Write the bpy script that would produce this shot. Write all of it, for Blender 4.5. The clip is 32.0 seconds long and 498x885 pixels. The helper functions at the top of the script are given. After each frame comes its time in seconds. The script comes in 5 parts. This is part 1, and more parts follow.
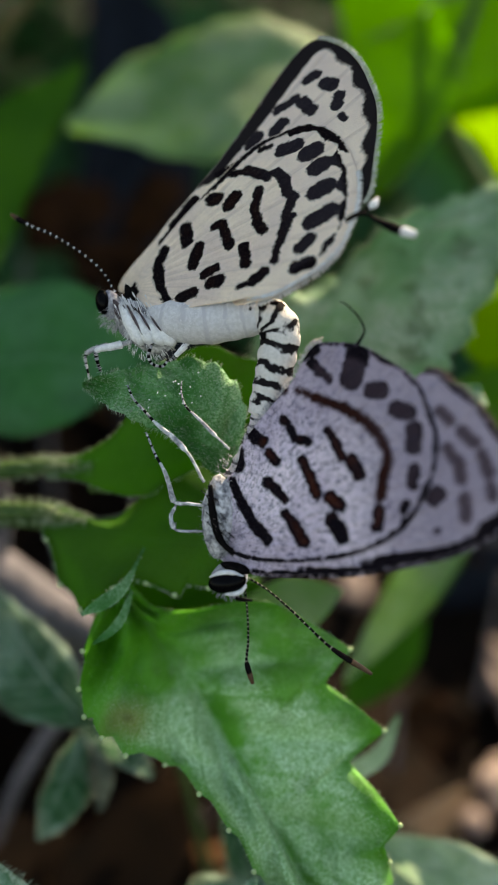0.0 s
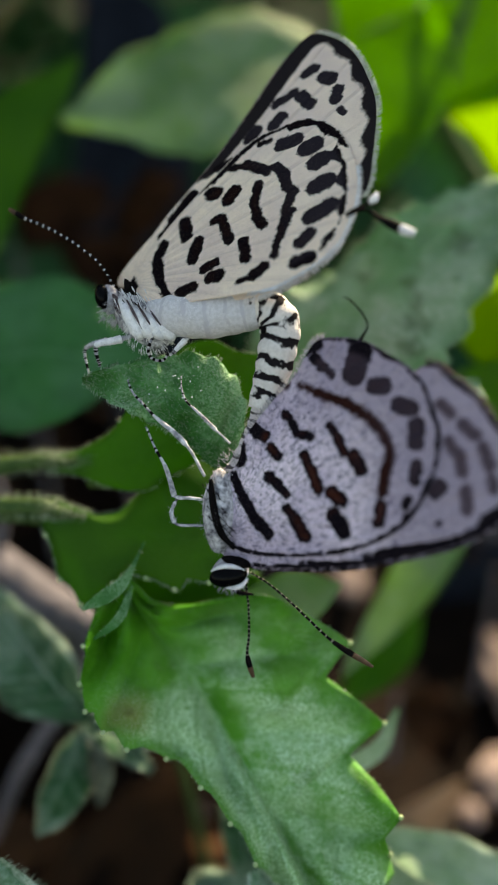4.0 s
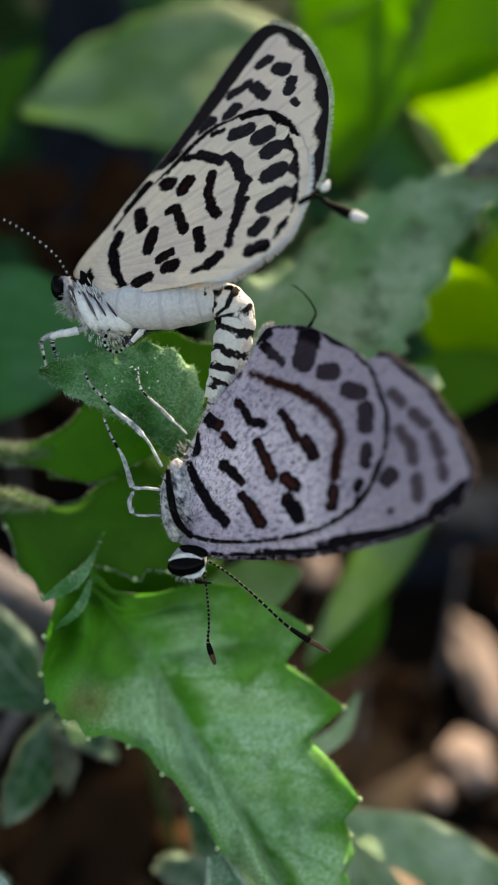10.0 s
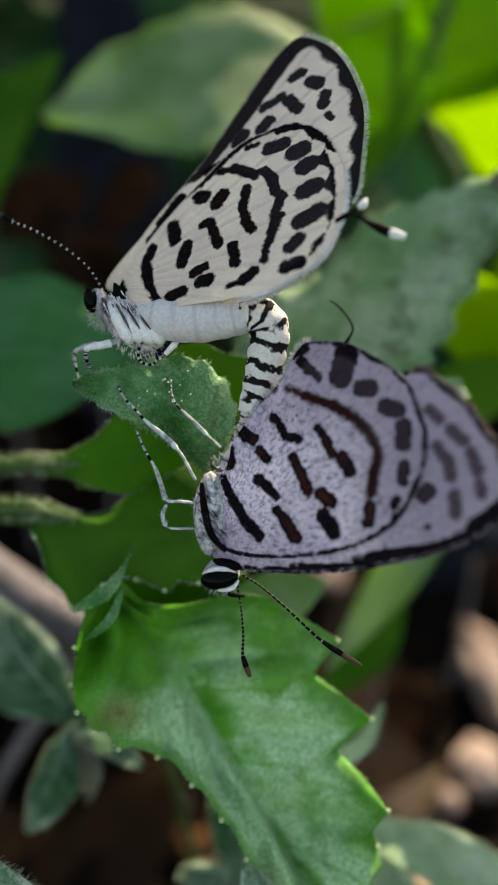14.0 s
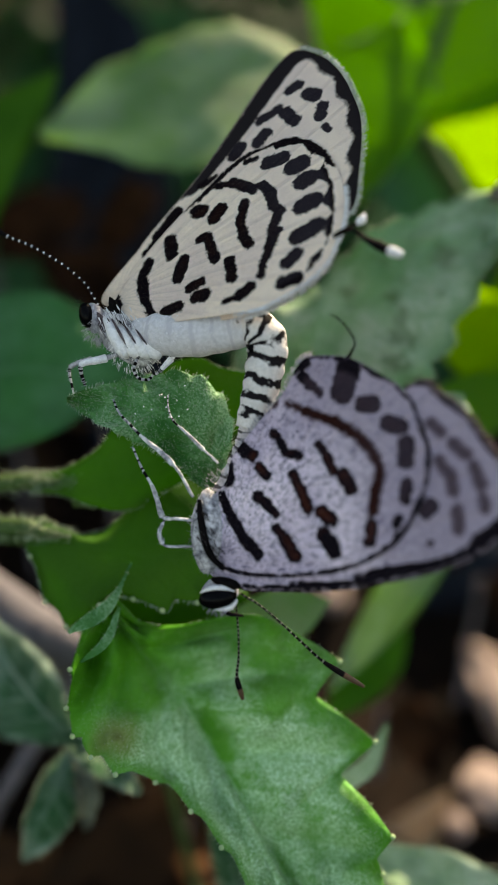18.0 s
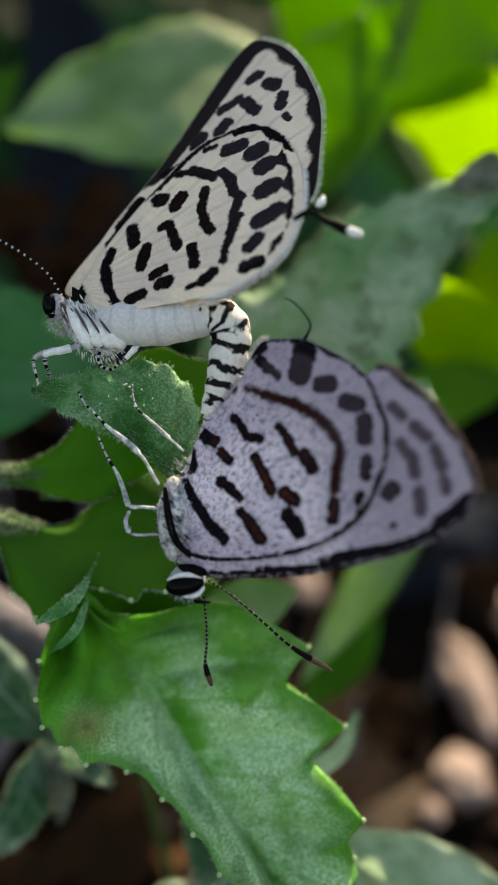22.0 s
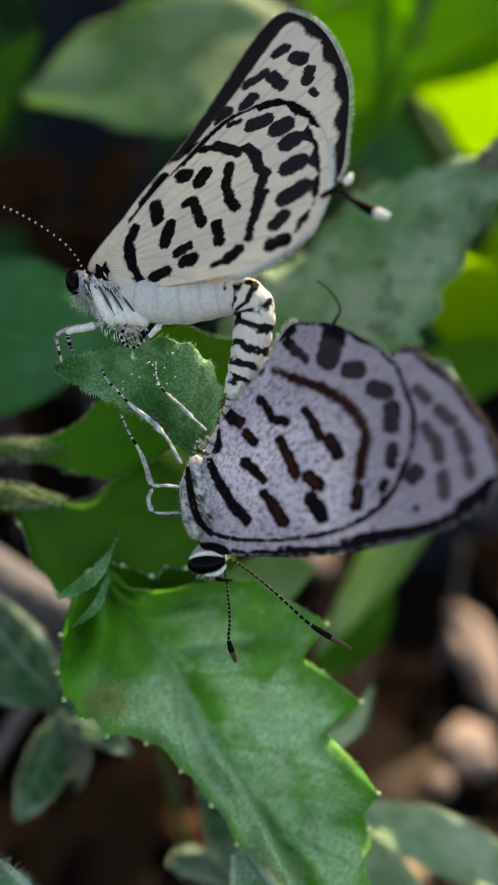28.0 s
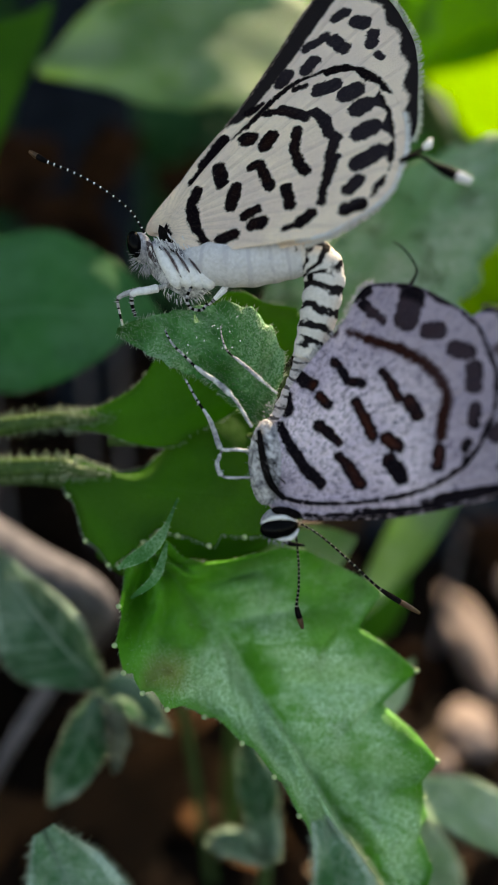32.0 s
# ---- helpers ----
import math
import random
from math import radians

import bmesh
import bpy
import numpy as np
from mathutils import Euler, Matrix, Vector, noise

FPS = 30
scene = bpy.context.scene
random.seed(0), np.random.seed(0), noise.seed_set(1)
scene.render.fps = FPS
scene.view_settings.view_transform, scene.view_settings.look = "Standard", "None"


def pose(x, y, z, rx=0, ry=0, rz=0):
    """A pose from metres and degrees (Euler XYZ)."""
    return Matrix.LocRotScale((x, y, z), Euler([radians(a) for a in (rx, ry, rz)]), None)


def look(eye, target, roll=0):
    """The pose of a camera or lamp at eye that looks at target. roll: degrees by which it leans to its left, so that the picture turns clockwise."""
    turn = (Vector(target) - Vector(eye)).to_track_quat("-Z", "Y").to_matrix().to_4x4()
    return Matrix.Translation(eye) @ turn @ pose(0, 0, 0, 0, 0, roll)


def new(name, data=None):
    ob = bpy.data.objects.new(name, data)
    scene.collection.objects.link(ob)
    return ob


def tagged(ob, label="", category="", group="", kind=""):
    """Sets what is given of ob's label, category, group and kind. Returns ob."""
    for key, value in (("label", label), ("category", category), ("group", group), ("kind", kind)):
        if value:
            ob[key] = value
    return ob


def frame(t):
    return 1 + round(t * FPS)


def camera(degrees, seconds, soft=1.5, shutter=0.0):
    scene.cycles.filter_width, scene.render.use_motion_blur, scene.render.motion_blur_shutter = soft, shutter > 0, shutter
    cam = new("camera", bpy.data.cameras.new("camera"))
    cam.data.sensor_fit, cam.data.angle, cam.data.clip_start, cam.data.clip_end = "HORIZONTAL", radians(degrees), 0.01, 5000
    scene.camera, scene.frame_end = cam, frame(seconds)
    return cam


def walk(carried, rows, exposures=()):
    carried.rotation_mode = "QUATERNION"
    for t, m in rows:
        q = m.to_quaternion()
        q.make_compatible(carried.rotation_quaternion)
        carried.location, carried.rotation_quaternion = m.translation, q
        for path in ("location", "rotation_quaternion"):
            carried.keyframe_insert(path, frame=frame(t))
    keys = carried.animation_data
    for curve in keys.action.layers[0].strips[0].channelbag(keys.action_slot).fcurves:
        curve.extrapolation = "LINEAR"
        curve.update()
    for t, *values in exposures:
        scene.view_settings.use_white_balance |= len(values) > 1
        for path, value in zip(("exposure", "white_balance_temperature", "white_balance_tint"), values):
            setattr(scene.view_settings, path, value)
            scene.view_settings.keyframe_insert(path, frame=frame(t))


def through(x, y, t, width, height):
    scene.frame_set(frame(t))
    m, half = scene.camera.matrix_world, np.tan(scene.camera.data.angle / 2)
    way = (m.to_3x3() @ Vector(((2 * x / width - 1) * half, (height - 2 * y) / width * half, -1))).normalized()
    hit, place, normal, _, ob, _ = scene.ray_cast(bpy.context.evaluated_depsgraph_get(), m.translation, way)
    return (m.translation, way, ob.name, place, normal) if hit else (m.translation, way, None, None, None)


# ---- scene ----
# The plant's frame: x to the right, y up the picture plane, z towards the eye, in millimetres,
# with its origin at the first eye. The eye stands 70 mm over the soil and looks 30 degrees down.
EYE, TILT, LENS = 0.070, -30.0, 32.0
FRAME = pose(0, 0, EYE, 90 + TILT, 0, 0)
MM = 0.001

# seconds, place of the eye in millimetres, and turn to the left, up and roll in degrees
ROWS = [
    (0, 0.00, 0.00, -0.00, 0.01, 0.01, 0.00),
    (0.5, 0.73, -0.74, 0.22, 0.61, 0.38, 0.20),
    (1, 0.69, -0.12, 0.11, 0.96, 0.66, 0.03),
    (1.5, 0.97, 0.36, 0.09, -0.13, 0.49, -0.29),
    (2, 0.46, 0.33, 0.15, -0.47, 0.23, -0.05),
    (2.5, 0.06, -0.17, 0.03, -0.39, -0.06, -0.22),
    (4.5, -0.40, -0.10, 0.03, -0.63, -0.34, -0.15),
    (5, 0.10, -0.56, -0.01, -0.94, -1.19, -0.09),
    (5.5, 0.80, -0.72, 0.07, -1.56, -1.02, -0.39),
    (6, 0.88, -0.48, 0.17, -1.99, -0.91, -0.52),
    (6.5, 0.25, 0.05, -0.07, -1.38, -1.27, -0.52),
    (7, 0.72, -1.15, 0.01, -1.66, -0.91, -0.83),
    (7.5, 0.95, -0.86, 0.22, -2.05, -1.04, -0.52),
    (8, 0.46, -0.16, 0.08, -1.88, -1.01, -0.61),
    (8.5, 0.14, -0.62, 0.06, -1.49, -0.94, -0.91),
    (9, -0.68, 0.27, 0.18, -1.37, -1.37, -0.43),
    (9.5, 0.53, 0.23, 0.16, -1.75, -0.44, -0.66),
    (10, 0.48, -0.03, 0.42, -2.12, -1.02, -0.73),
    (10.5, 0.24, 0.50, 0.63, -2.72, -1.52, -0.52),
    (11, -0.47, 0.87, 0.38, -2.07, -1.54, -0.47),
    (11.5, -0.57, 1.27, 0.32, -1.94, -1.67, -0.41),
    (12, -0.70, 1.66, 0.31, -2.21, -0.91, -0.36),
    (12.5, -1.08, 2.62, 0.41, -2.90, -0.66, -0.32),
    (13, -1.36, 1.98, 0.38, -2.35, -0.85, -0.17),
    (13.5, -1.03, 0.60, 0.57, -2.28, -1.35, -0.42),
    (15.5, -1.76, 1.29, -0.39, -2.11, 0.07, -0.56),
    (16, -1.31, 0.71, -0.45, -1.82, 0.19, -0.90),
    (16.5, -0.41, 0.75, -0.17, -3.32, 0.42, -0.91),
    (17, -0.53, 0.90, -0.22, -3.21, 0.47, -0.92),
    (17.5, -0.95, 1.17, -0.40, -2.57, 0.28, -0.80),
    (18, -0.89, 0.49, -0.34, -2.06, 0.17, -0.79),
    (18.5, -0.36, 0.39, -0.42, -2.88, -0.03, -0.98),
    (19, -0.40, 0.44, -0.39, -2.82, 0.18, -1.12),
    (19.5, -0.54, 0.16, -0.39, -2.56, -0.16, -1.26),
    (20, -0.64, 0.01, -0.43, -2.21, -0.13, -1.26),
    (20.5, 0.15, -1.11, -0.38, -2.21, 0.21, -1.61),
    (21, 0.09, -0.85, -0.26, -3.04, -0.05, -1.51),
    (21.5, 0.36, -0.64, -0.13, -3.83, 0.15, -1.65),
    (22, -0.35, -0.12, -0.11, -3.55, 0.17, -1.64),
    (22.5, -0.47, -0.49, -0.28, -2.95, 0.10, -1.55),
    (23, -0.47, -0.30, -0.22, -2.68, 0.02, -1.42),
    (23.5, -0.26, 0.08, -0.11, -3.41, -0.15, -1.32),
    (24, -0.63, 0.35, -0.17, -2.89, -0.18, -1.13),
    (24.5, -1.06, 0.63, -0.21, -2.34, -0.35, -0.87),
    (25, -0.52, -0.08, -0.12, -2.61, -0.40, -1.06),
    (25.5, -0.55, -0.12, 0.02, -3.09, -0.49, -1.22),
    (27.5, -1.14, 0.46, -0.20, -2.65, -2.02, -0.98),
    (28, -1.03, 0.53, -0.05, -3.01, -2.07, -0.98),
    (28.5, -1.11, 0.71, -0.30, -2.76, -1.91, -0.98),
    (29, -1.61, 0.29, -0.18, -2.74, -2.00, -0.90),
    (29.5, -2.35, 0.03, -0.31, -3.02, -2.49, -1.11),
    (30, -2.52, -0.25, -0.42, -3.72, -2.17, -1.23),
    (30.5, -3.58, -0.02, -0.36, -6.06, -1.90, -1.20),
    (31, -5.90, -0.61, -0.71, -6.32, -1.77, -1.18),
    (31.5, -6.15, -1.13, -0.73, -7.47, -1.75, -1.19),
    (32, -6.82, -1.21, -0.98, -6.93, -1.85, -1.16),
]


def eye_pose(x, y, z, yaw, pitch, roll):
    return FRAME @ pose(x * MM, y * MM, z * MM) @ pose(0, 0, 0, 0, yaw, 0) @ pose(0, 0, 0, pitch, 0, 0) @ pose(0, 0, 0, 0, 0, roll)


cam = camera(LENS, 32.0)
cam.data.dof.use_dof = True
cam.data.dof.focus_distance = 0.0402
cam.data.dof.aperture_fstop = 27.0
walk(cam, [(t, eye_pose(*row)) for t, *row in ROWS], exposures=[(0.0, 1.43, 9400.0, 6.0), (32.0, 1.43, 9400.0, 6.0)])

# ---- light: open shade under a clear sky, the sun behind the plants ----
SUN_ELEVATION, SUN_AZIMUTH = 31.0, 25.0        # degrees; azimuth from straight ahead towards the right
world = bpy.data.worlds.new("sky")
scene.world = world
world.use_nodes = True
wn = world.node_tree
wn.nodes.clear()
sky = wn.nodes.new("ShaderNodeTexSky")
sky.sky_type = "NISHITA"
sky.sun_disc = False
sky.sun_elevation = radians(SUN_ELEVATION)
sky.sun_rotation = radians(SUN_AZIMUTH)
back = wn.nodes.new("ShaderNodeBackground")
back.inputs["Strength"].default_value = 0.14
wout = wn.nodes.new("ShaderNodeOutputWorld")
wn.links.new(sky.outputs[0], back.inputs[0])
wn.links.new(back.outputs[0], wout.inputs[0])

sun_data = bpy.data.lights.new("sun", "SUN")
sun_data.energy = 5.0
sun_data.angle = radians(0.6)
sun_data.color = (1.0, 0.93, 0.82)
sun = new("sun", sun_data)
az, el = radians(SUN_AZIMUTH), radians(SUN_ELEVATION)
to_sun = Vector((math.sin(az) * math.cos(el), math.cos(az) * math.cos(el), math.sin(el)))
sun.matrix_world = look(to_sun * 3.0, (0, 0, 0))


# ---- materials ----
class Nodes:
    """Short calls for a material's node tree."""

    def __init__(self, name):
        self.mat = bpy.data.materials.new(name)
        self.mat.use_nodes = True
        self.tree = self.mat.node_tree
        self.tree.nodes.clear()
        self.out = self.add("ShaderNodeOutputMaterial")

    def add(self, kind, **sets):
        node = self.tree.nodes.new(kind)
        for key, value in sets.items():
            if key == "operation":
                node.operation = value
            elif key == "attribute":
                node.attribute_name = value
            elif key == "blend":
                node.data_type, node.blend_type = "RGBA", value
        return node

    def put(self, socket, value):
        if isinstance(value, (int, float)):
            socket.default_value = value
        elif isinstance(value, tuple):
            socket.default_value = (*value, 1.0) if len(value) == 3 and socket.type == "RGBA" else value
        else:
            self.tree.links.new(value, socket)

    def math(self, op, a, b=0.0, c=None):
        n = self.add("ShaderNodeMath", operation=op)
        self.put(n.inputs[0], a)
        self.put(n.inputs[1], b)
        if c is not None:
            self.put(n.inputs[2], c)
        return n.outputs[0]

    def ramp(self, x, lo, hi, a=0.0, b=1.0):
        n = self.add("ShaderNodeMapRange")
        n.interpolation_type = "SMOOTHSTEP"
        for k, v in enumerate((x, lo, hi, a, b)):
            self.put(n.inputs[k], v)
        return n.outputs[0]

    def mix(self, fac, a, b, blend="MIX"):
        n = self.add("ShaderNodeMix", blend=blend)
        self.put(n.inputs[0], fac)
        self.put(n.inputs[6], a)
        self.put(n.inputs[7], b)
        return n.outputs[2]

    def attr(self, name):
        return self.add("ShaderNodeAttribute", attribute=name).outputs["Fac"]

    def noise(self, scale, detail=3.0, rough=0.6, where=None):
        n = self.add("ShaderNodeTexNoise")
        n.inputs["Scale"].default_value, n.inputs["Detail"].default_value, n.inputs["Roughness"].default_value = scale, detail, rough
        self.tree.links.new(where or self.coords(), n.inputs["Vector"])
        return n.outputs["Fac"]

    def voronoi(self, scale, where=None):
        n = self.add("ShaderNodeTexVoronoi")
        n.inputs["Scale"].default_value = scale
        self.tree.links.new(where or self.coords(), n.inputs["Vector"])
        return n.outputs["Distance"]

    def coords(self):
        if not hasattr(self, "place"):
            self.place = self.add("ShaderNodeTexCoord").outputs["Object"]
        return self.place

    def random(self):
        return self.add("ShaderNodeObjectInfo").outputs["Random"]

    def island(self):
        return self.add("ShaderNodeNewGeometry").outputs["Random Per Island"]

    def bump(self, height, distance, strength=1.0):
        n = self.add("ShaderNodeBump")
        n.inputs["Strength"].default_value, n.inputs["Distance"].default_value = strength, distance
        self.tree.links.new(height, n.inputs["Height"])
        return n.outputs[0]

    def surface(self, colour, rough=0.6, normal=None, glow=None, through=0.0, metal=0.0, spec=0.4, sheen=0.0):
        p = self.add("ShaderNodeBsdfPrincipled")
        self.put(p.inputs["Base Color"], colour)
        self.put(p.inputs["Roughness"], rough)
        self.put(p.inputs["Metallic"], metal)
        self.put(p.inputs["Specular IOR Level"], spec)
        if sheen:
            self.put(p.inputs["Sheen Weight"], sheen)
            self.put(p.inputs["Sheen Roughness"], 0.5)
        if normal is not None:
            self.put(p.inputs["Normal"], normal)
        shader = p.outputs[0]
        if through:
            t = self.add("ShaderNodeBsdfTranslucent")
            self.put(t.inputs["Color"], glow or colour)
            if normal is not None:
                self.put(t.inputs["Normal"], normal)
            m = self.add("ShaderNodeMixShader")
            self.put(m.inputs[0], through)
            self.put(m.inputs[1], shader)
            self.put(m.inputs[2], t.outputs[0])
            shader = m.outputs[0]
        self.tree.links.new(shader, self.out.inputs[0])
        return self.mat


def leaf_material(name, deep, fresh, felt, felt_amount, through, glow, rough=0.6, vein_pairs=6.0, veins=0.35, bare=(0.0, 0.01), grain=0.8, rim_felt=0.45, blotch=0.0, patchy=(0.36, 0.60, 0.12), gall=None, valley=0.0):
    """A leaf: green with paler veins, a felt of fine hairs in patches, light shining through it."""
    n = Nodes(name)
    s, t = n.attr("along"), n.attr("across")
    side = n.math("ABSOLUTE", t)
    big, small = n.noise(260.0, 3.0), n.noise(2600.0, 4.0)
    hairs = n.noise(9000.0, 2.0, 0.7)
    base = n.mix(n.ramp(big, 0.35, 0.65), deep, fresh)
    base = n.mix(n.math("MULTIPLY", n.ramp(small, 0.35, 0.75), 0.5), base, fresh)
    wave = n.math("FRACT", n.math("SUBTRACT", n.math("MULTIPLY", s, vein_pairs), n.math("MULTIPLY", side, 1.1)))
    vein = n.ramp(n.math("ABSOLUTE", n.math("SUBTRACT", wave, 0.5)), 0.0, 0.07, 1.0, 0.0)
    rib = n.ramp(side, 0.0, 0.05, 1.0, 0.0)
    lines = n.math("MAXIMUM", n.math("MULTIPLY", vein, 0.5), rib)
    base = n.mix(n.math("MULTIPLY", lines, veins), base, felt)
    patch = n.math("MULTIPLY", n.ramp(n.noise(190.0, 5.0, 0.62), patchy[0], patchy[1], patchy[2], 1.0), n.ramp(s, bare[0], bare[1], 0.0, felt_amount))
    patch = n.math("MULTIPLY", patch, n.ramp(side, 0.72, 0.96, 1.0, rim_felt))
    patch = n.math("MULTIPLY", patch, n.ramp(side, 0.0, 0.03, 0.6, 1.0))
    patch = n.math("MULTIPLY", patch, n.ramp(vein, 0.0, 1.0, 1.0, 0.6))
    if valley:
        # shade of the fold beside the rib, put in as thinner felt
        fold_shade = n.math("MULTIPLY", n.math("MULTIPLY", n.ramp(t, 0.0, 0.04), n.ramp(t, 0.10, 0.30, 1.0, 0.0)), n.ramp(n.noise(330.0, 3.0), 0.42, 0.56, 0.15, valley))
        patch = n.math("MULTIPLY", patch, n.math("SUBTRACT", 1.0, fold_shade))
    fine = n.math("MULTIPLY", patch, n.ramp(hairs, 0.43, 0.58, 0.25, 1.0))
    colour = n.mix(fine, base, felt)
    if blotch:
        colour = n.mix(n.ramp(n.noise(480.0, 5.0, 0.7), 0.53, 0.66, 0.0, blotch), colour, (0.045, 0.075, 0.025))
    if gall:
        u, v = n.math("MULTIPLY", n.math("SUBTRACT", s, gall[0]), 9.0), n.math("MULTIPLY", n.math("SUBTRACT", t, gall[1]), 2.2)
        away = n.math("ADD", n.math("SQRT", n.math("ADD", n.math("MULTIPLY", u, u), n.math("MULTIPLY", v, v))), n.math("MULTIPLY", n.math("SUBTRACT", n.noise(900.0, 3.0), 0.5), 0.5))
        colour = n.mix(n.ramp(away, 0.15, 0.75, 0.8, 0.0), colour, (0.17, 0.20, 0.05))
        colour = n.mix(n.ramp(away, 0.0, 0.28, 0.75, 0.0), colour, (0.07, 0.06, 0.02))
    height = n.math("ADD", n.math("MULTIPLY", small, 0.5), n.math("ADD", n.math("MULTIPLY", hairs, 0.35), n.math("MULTIPLY", lines, -0.4 * veins / 0.35)))
    return n.surface(colour, rough, n.bump(height, 0.00016, grain), glow=glow, through=through, spec=0.12)


LEAF = leaf_material("leaf_green", (0.026, 0.18, 0.007), (0.070, 0.30, 0.020), (0.52, 0.78, 0.50), 1.0, 0.15, (0.08, 0.30, 0.008), veins=0.06, bare=(0.20, 0.46), blotch=0.25, patchy=(0.35, 0.52, 0.12), gall=(0.34, -0.72), grain=1.1, rim_felt=0.2, valley=0.95)
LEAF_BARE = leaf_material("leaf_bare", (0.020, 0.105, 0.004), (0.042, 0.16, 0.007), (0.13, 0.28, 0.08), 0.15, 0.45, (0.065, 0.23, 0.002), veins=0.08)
LEAF_FELT = leaf_material("leaf_felted", (0.015, 0.125, 0.024), (0.038, 0.20, 0.045), (0.32, 0.57, 0.33), 0.75, 0.25, (0.05, 0.22, 0.012), veins=0.05, grain=1.3, rim_felt=2.0, patchy=(0.42, 0.57, 0.06))
LEAF_PALE = leaf_material("leaf_pale", (0.060, 0.20, 0.065), (0.13, 0.31, 0.13), (0.47, 0.59, 0.47), 0.95, 0.25, (0.09, 0.28, 0.03), veins=0.12, grain=0.8, blotch=0.6)
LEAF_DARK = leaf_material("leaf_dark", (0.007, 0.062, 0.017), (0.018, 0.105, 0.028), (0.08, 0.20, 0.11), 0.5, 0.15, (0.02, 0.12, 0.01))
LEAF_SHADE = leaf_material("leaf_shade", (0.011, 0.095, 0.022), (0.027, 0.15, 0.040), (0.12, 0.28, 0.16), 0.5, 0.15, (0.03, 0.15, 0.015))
# lime twin of the mid green leaf: sunlit look put into colour and glow
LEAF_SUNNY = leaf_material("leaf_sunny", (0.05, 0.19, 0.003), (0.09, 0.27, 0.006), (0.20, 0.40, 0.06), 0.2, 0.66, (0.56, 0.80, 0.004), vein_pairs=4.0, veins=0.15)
LEAF_GREY = leaf_material("leaf_grey", (0.007, 0.055, 0.018), (0.018, 0.090, 0.036), (0.38, 0.50, 0.42), 0.42, 0.05, (0.04, 0.14, 0.03), veins=0.75, rim_felt=4.5, patchy=(0.42, 0.60, 0.05))
# haze and backlight on the leaf are put into its pale felt and glow
LEAF_VEIL = leaf_material("leaf_veil", (0.08, 0.21, 0.06), (0.14, 0.31, 0.10), (0.48, 0.58, 0.44), 0.8, 0.52, (0.30, 0.46, 0.12), veins=0.12, blotch=0.15)
LEAF_SILVER = leaf_material("leaf_silver", (0.10, 0.20, 0.09), (0.18, 0.30, 0.16), (0.52, 0.60, 0.50), 0.9, 0.10, (0.08, 0.20, 0.05), veins=0.1, rim_felt=1.2)
LEAF_MID = leaf_material("leaf_mid", (0.03, 0.13, 0.004), (0.06, 0.20, 0.006), (0.16, 0.32, 0.06), 0.25, 0.54, (0.30, 0.58, 0.005), vein_pairs=4.0, veins=0.15, blotch=0.2)
LEAF_DOWNY = leaf_material("leaf_downy", (0.012, 0.10, 0.024), (0.030, 0.16, 0.045), (0.46, 0.60, 0.50), 0.6, 0.15, (0.04, 0.16, 0.02), veins=0.3, rim_felt=5.0, patchy=(0.42, 0.60, 0.05))


def plain(name, a, b, scale, rough=0.7, depth=0.0002, spec=0.3, sheen=0.0, through=0.0):
    n = Nodes(name)
    small = n.noise(scale, 4.0, 0.65)
    colour = n.mix(n.ramp(small, 0.3, 0.7), a, b)
    colour = n.mix(n.math("MULTIPLY", n.ramp(n.noise(scale * 0.17, 3.0), 0.4, 0.7), 0.4), colour, a)
    return n.surface(colour, rough, n.bump(small, depth, 0.7), spec=spec, sheen=sheen, through=through)


STEM = plain("stem_green", (0.018, 0.056, 0.008), (0.048, 0.095, 0.018), 2500.0, 0.6)
HAIR = plain("plant_hair", (0.34, 0.43, 0.32), (0.48, 0.56, 0.44), 3000.0, 0.5, through=0.4)
GLAND = plain("tooth_tip", (0.45, 0.60, 0.32), (0.60, 0.72, 0.42), 5000.0, 0.4, through=0.3)


def soil_material():
    """Crumbly soil: near black, deep shade put into its colour, with reddish-brown patches and ochre crumbs."""
    n = Nodes("soil")
    small, patch = n.noise(420.0, 4.0, 0.65), n.noise(85.0, 4.0, 0.6)
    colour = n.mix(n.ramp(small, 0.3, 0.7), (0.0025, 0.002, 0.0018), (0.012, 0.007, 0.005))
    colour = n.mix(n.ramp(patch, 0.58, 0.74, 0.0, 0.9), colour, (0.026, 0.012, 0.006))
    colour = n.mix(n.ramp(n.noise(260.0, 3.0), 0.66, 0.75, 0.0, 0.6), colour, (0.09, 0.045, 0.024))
    return n.surface(colour, 0.95, n.bump(small, 0.002, 0.7), spec=0.05)


SOIL = soil_material()
WITHERED = plain("withered_leaf", (0.05, 0.06, 0.045), (0.16, 0.17, 0.13), 900.0, 0.85, 0.0003)
STONE = plain("stone_pink", (0.17, 0.117, 0.108), (0.34, 0.262, 0.252), 300.0, 0.8, 0.0006)
# slate taken near black: shade of the gaps behind the leaves is in its colour
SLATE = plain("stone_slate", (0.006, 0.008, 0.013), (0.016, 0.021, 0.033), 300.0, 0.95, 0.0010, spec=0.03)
TWIG = plain("twig_grey", (0.075, 0.068, 0.085), (0.145, 0.13, 0.155), 900.0, 0.85, 0.0004)
DRY_BLADE = plain("dry_blade", (0.07, 0.065, 0.018), (0.15, 0.12, 0.045), 700.0, 0.8, 0.0003, through=0.3)

# brown kept very dark: the shade of the background gaps is in it
DEAD_LEAF = plain("dead_leaf", (0.008, 0.004, 0.003), (0.065, 0.027, 0.013), 260.0, 0.9, 0.0005, spec=0.04, through=0.25)


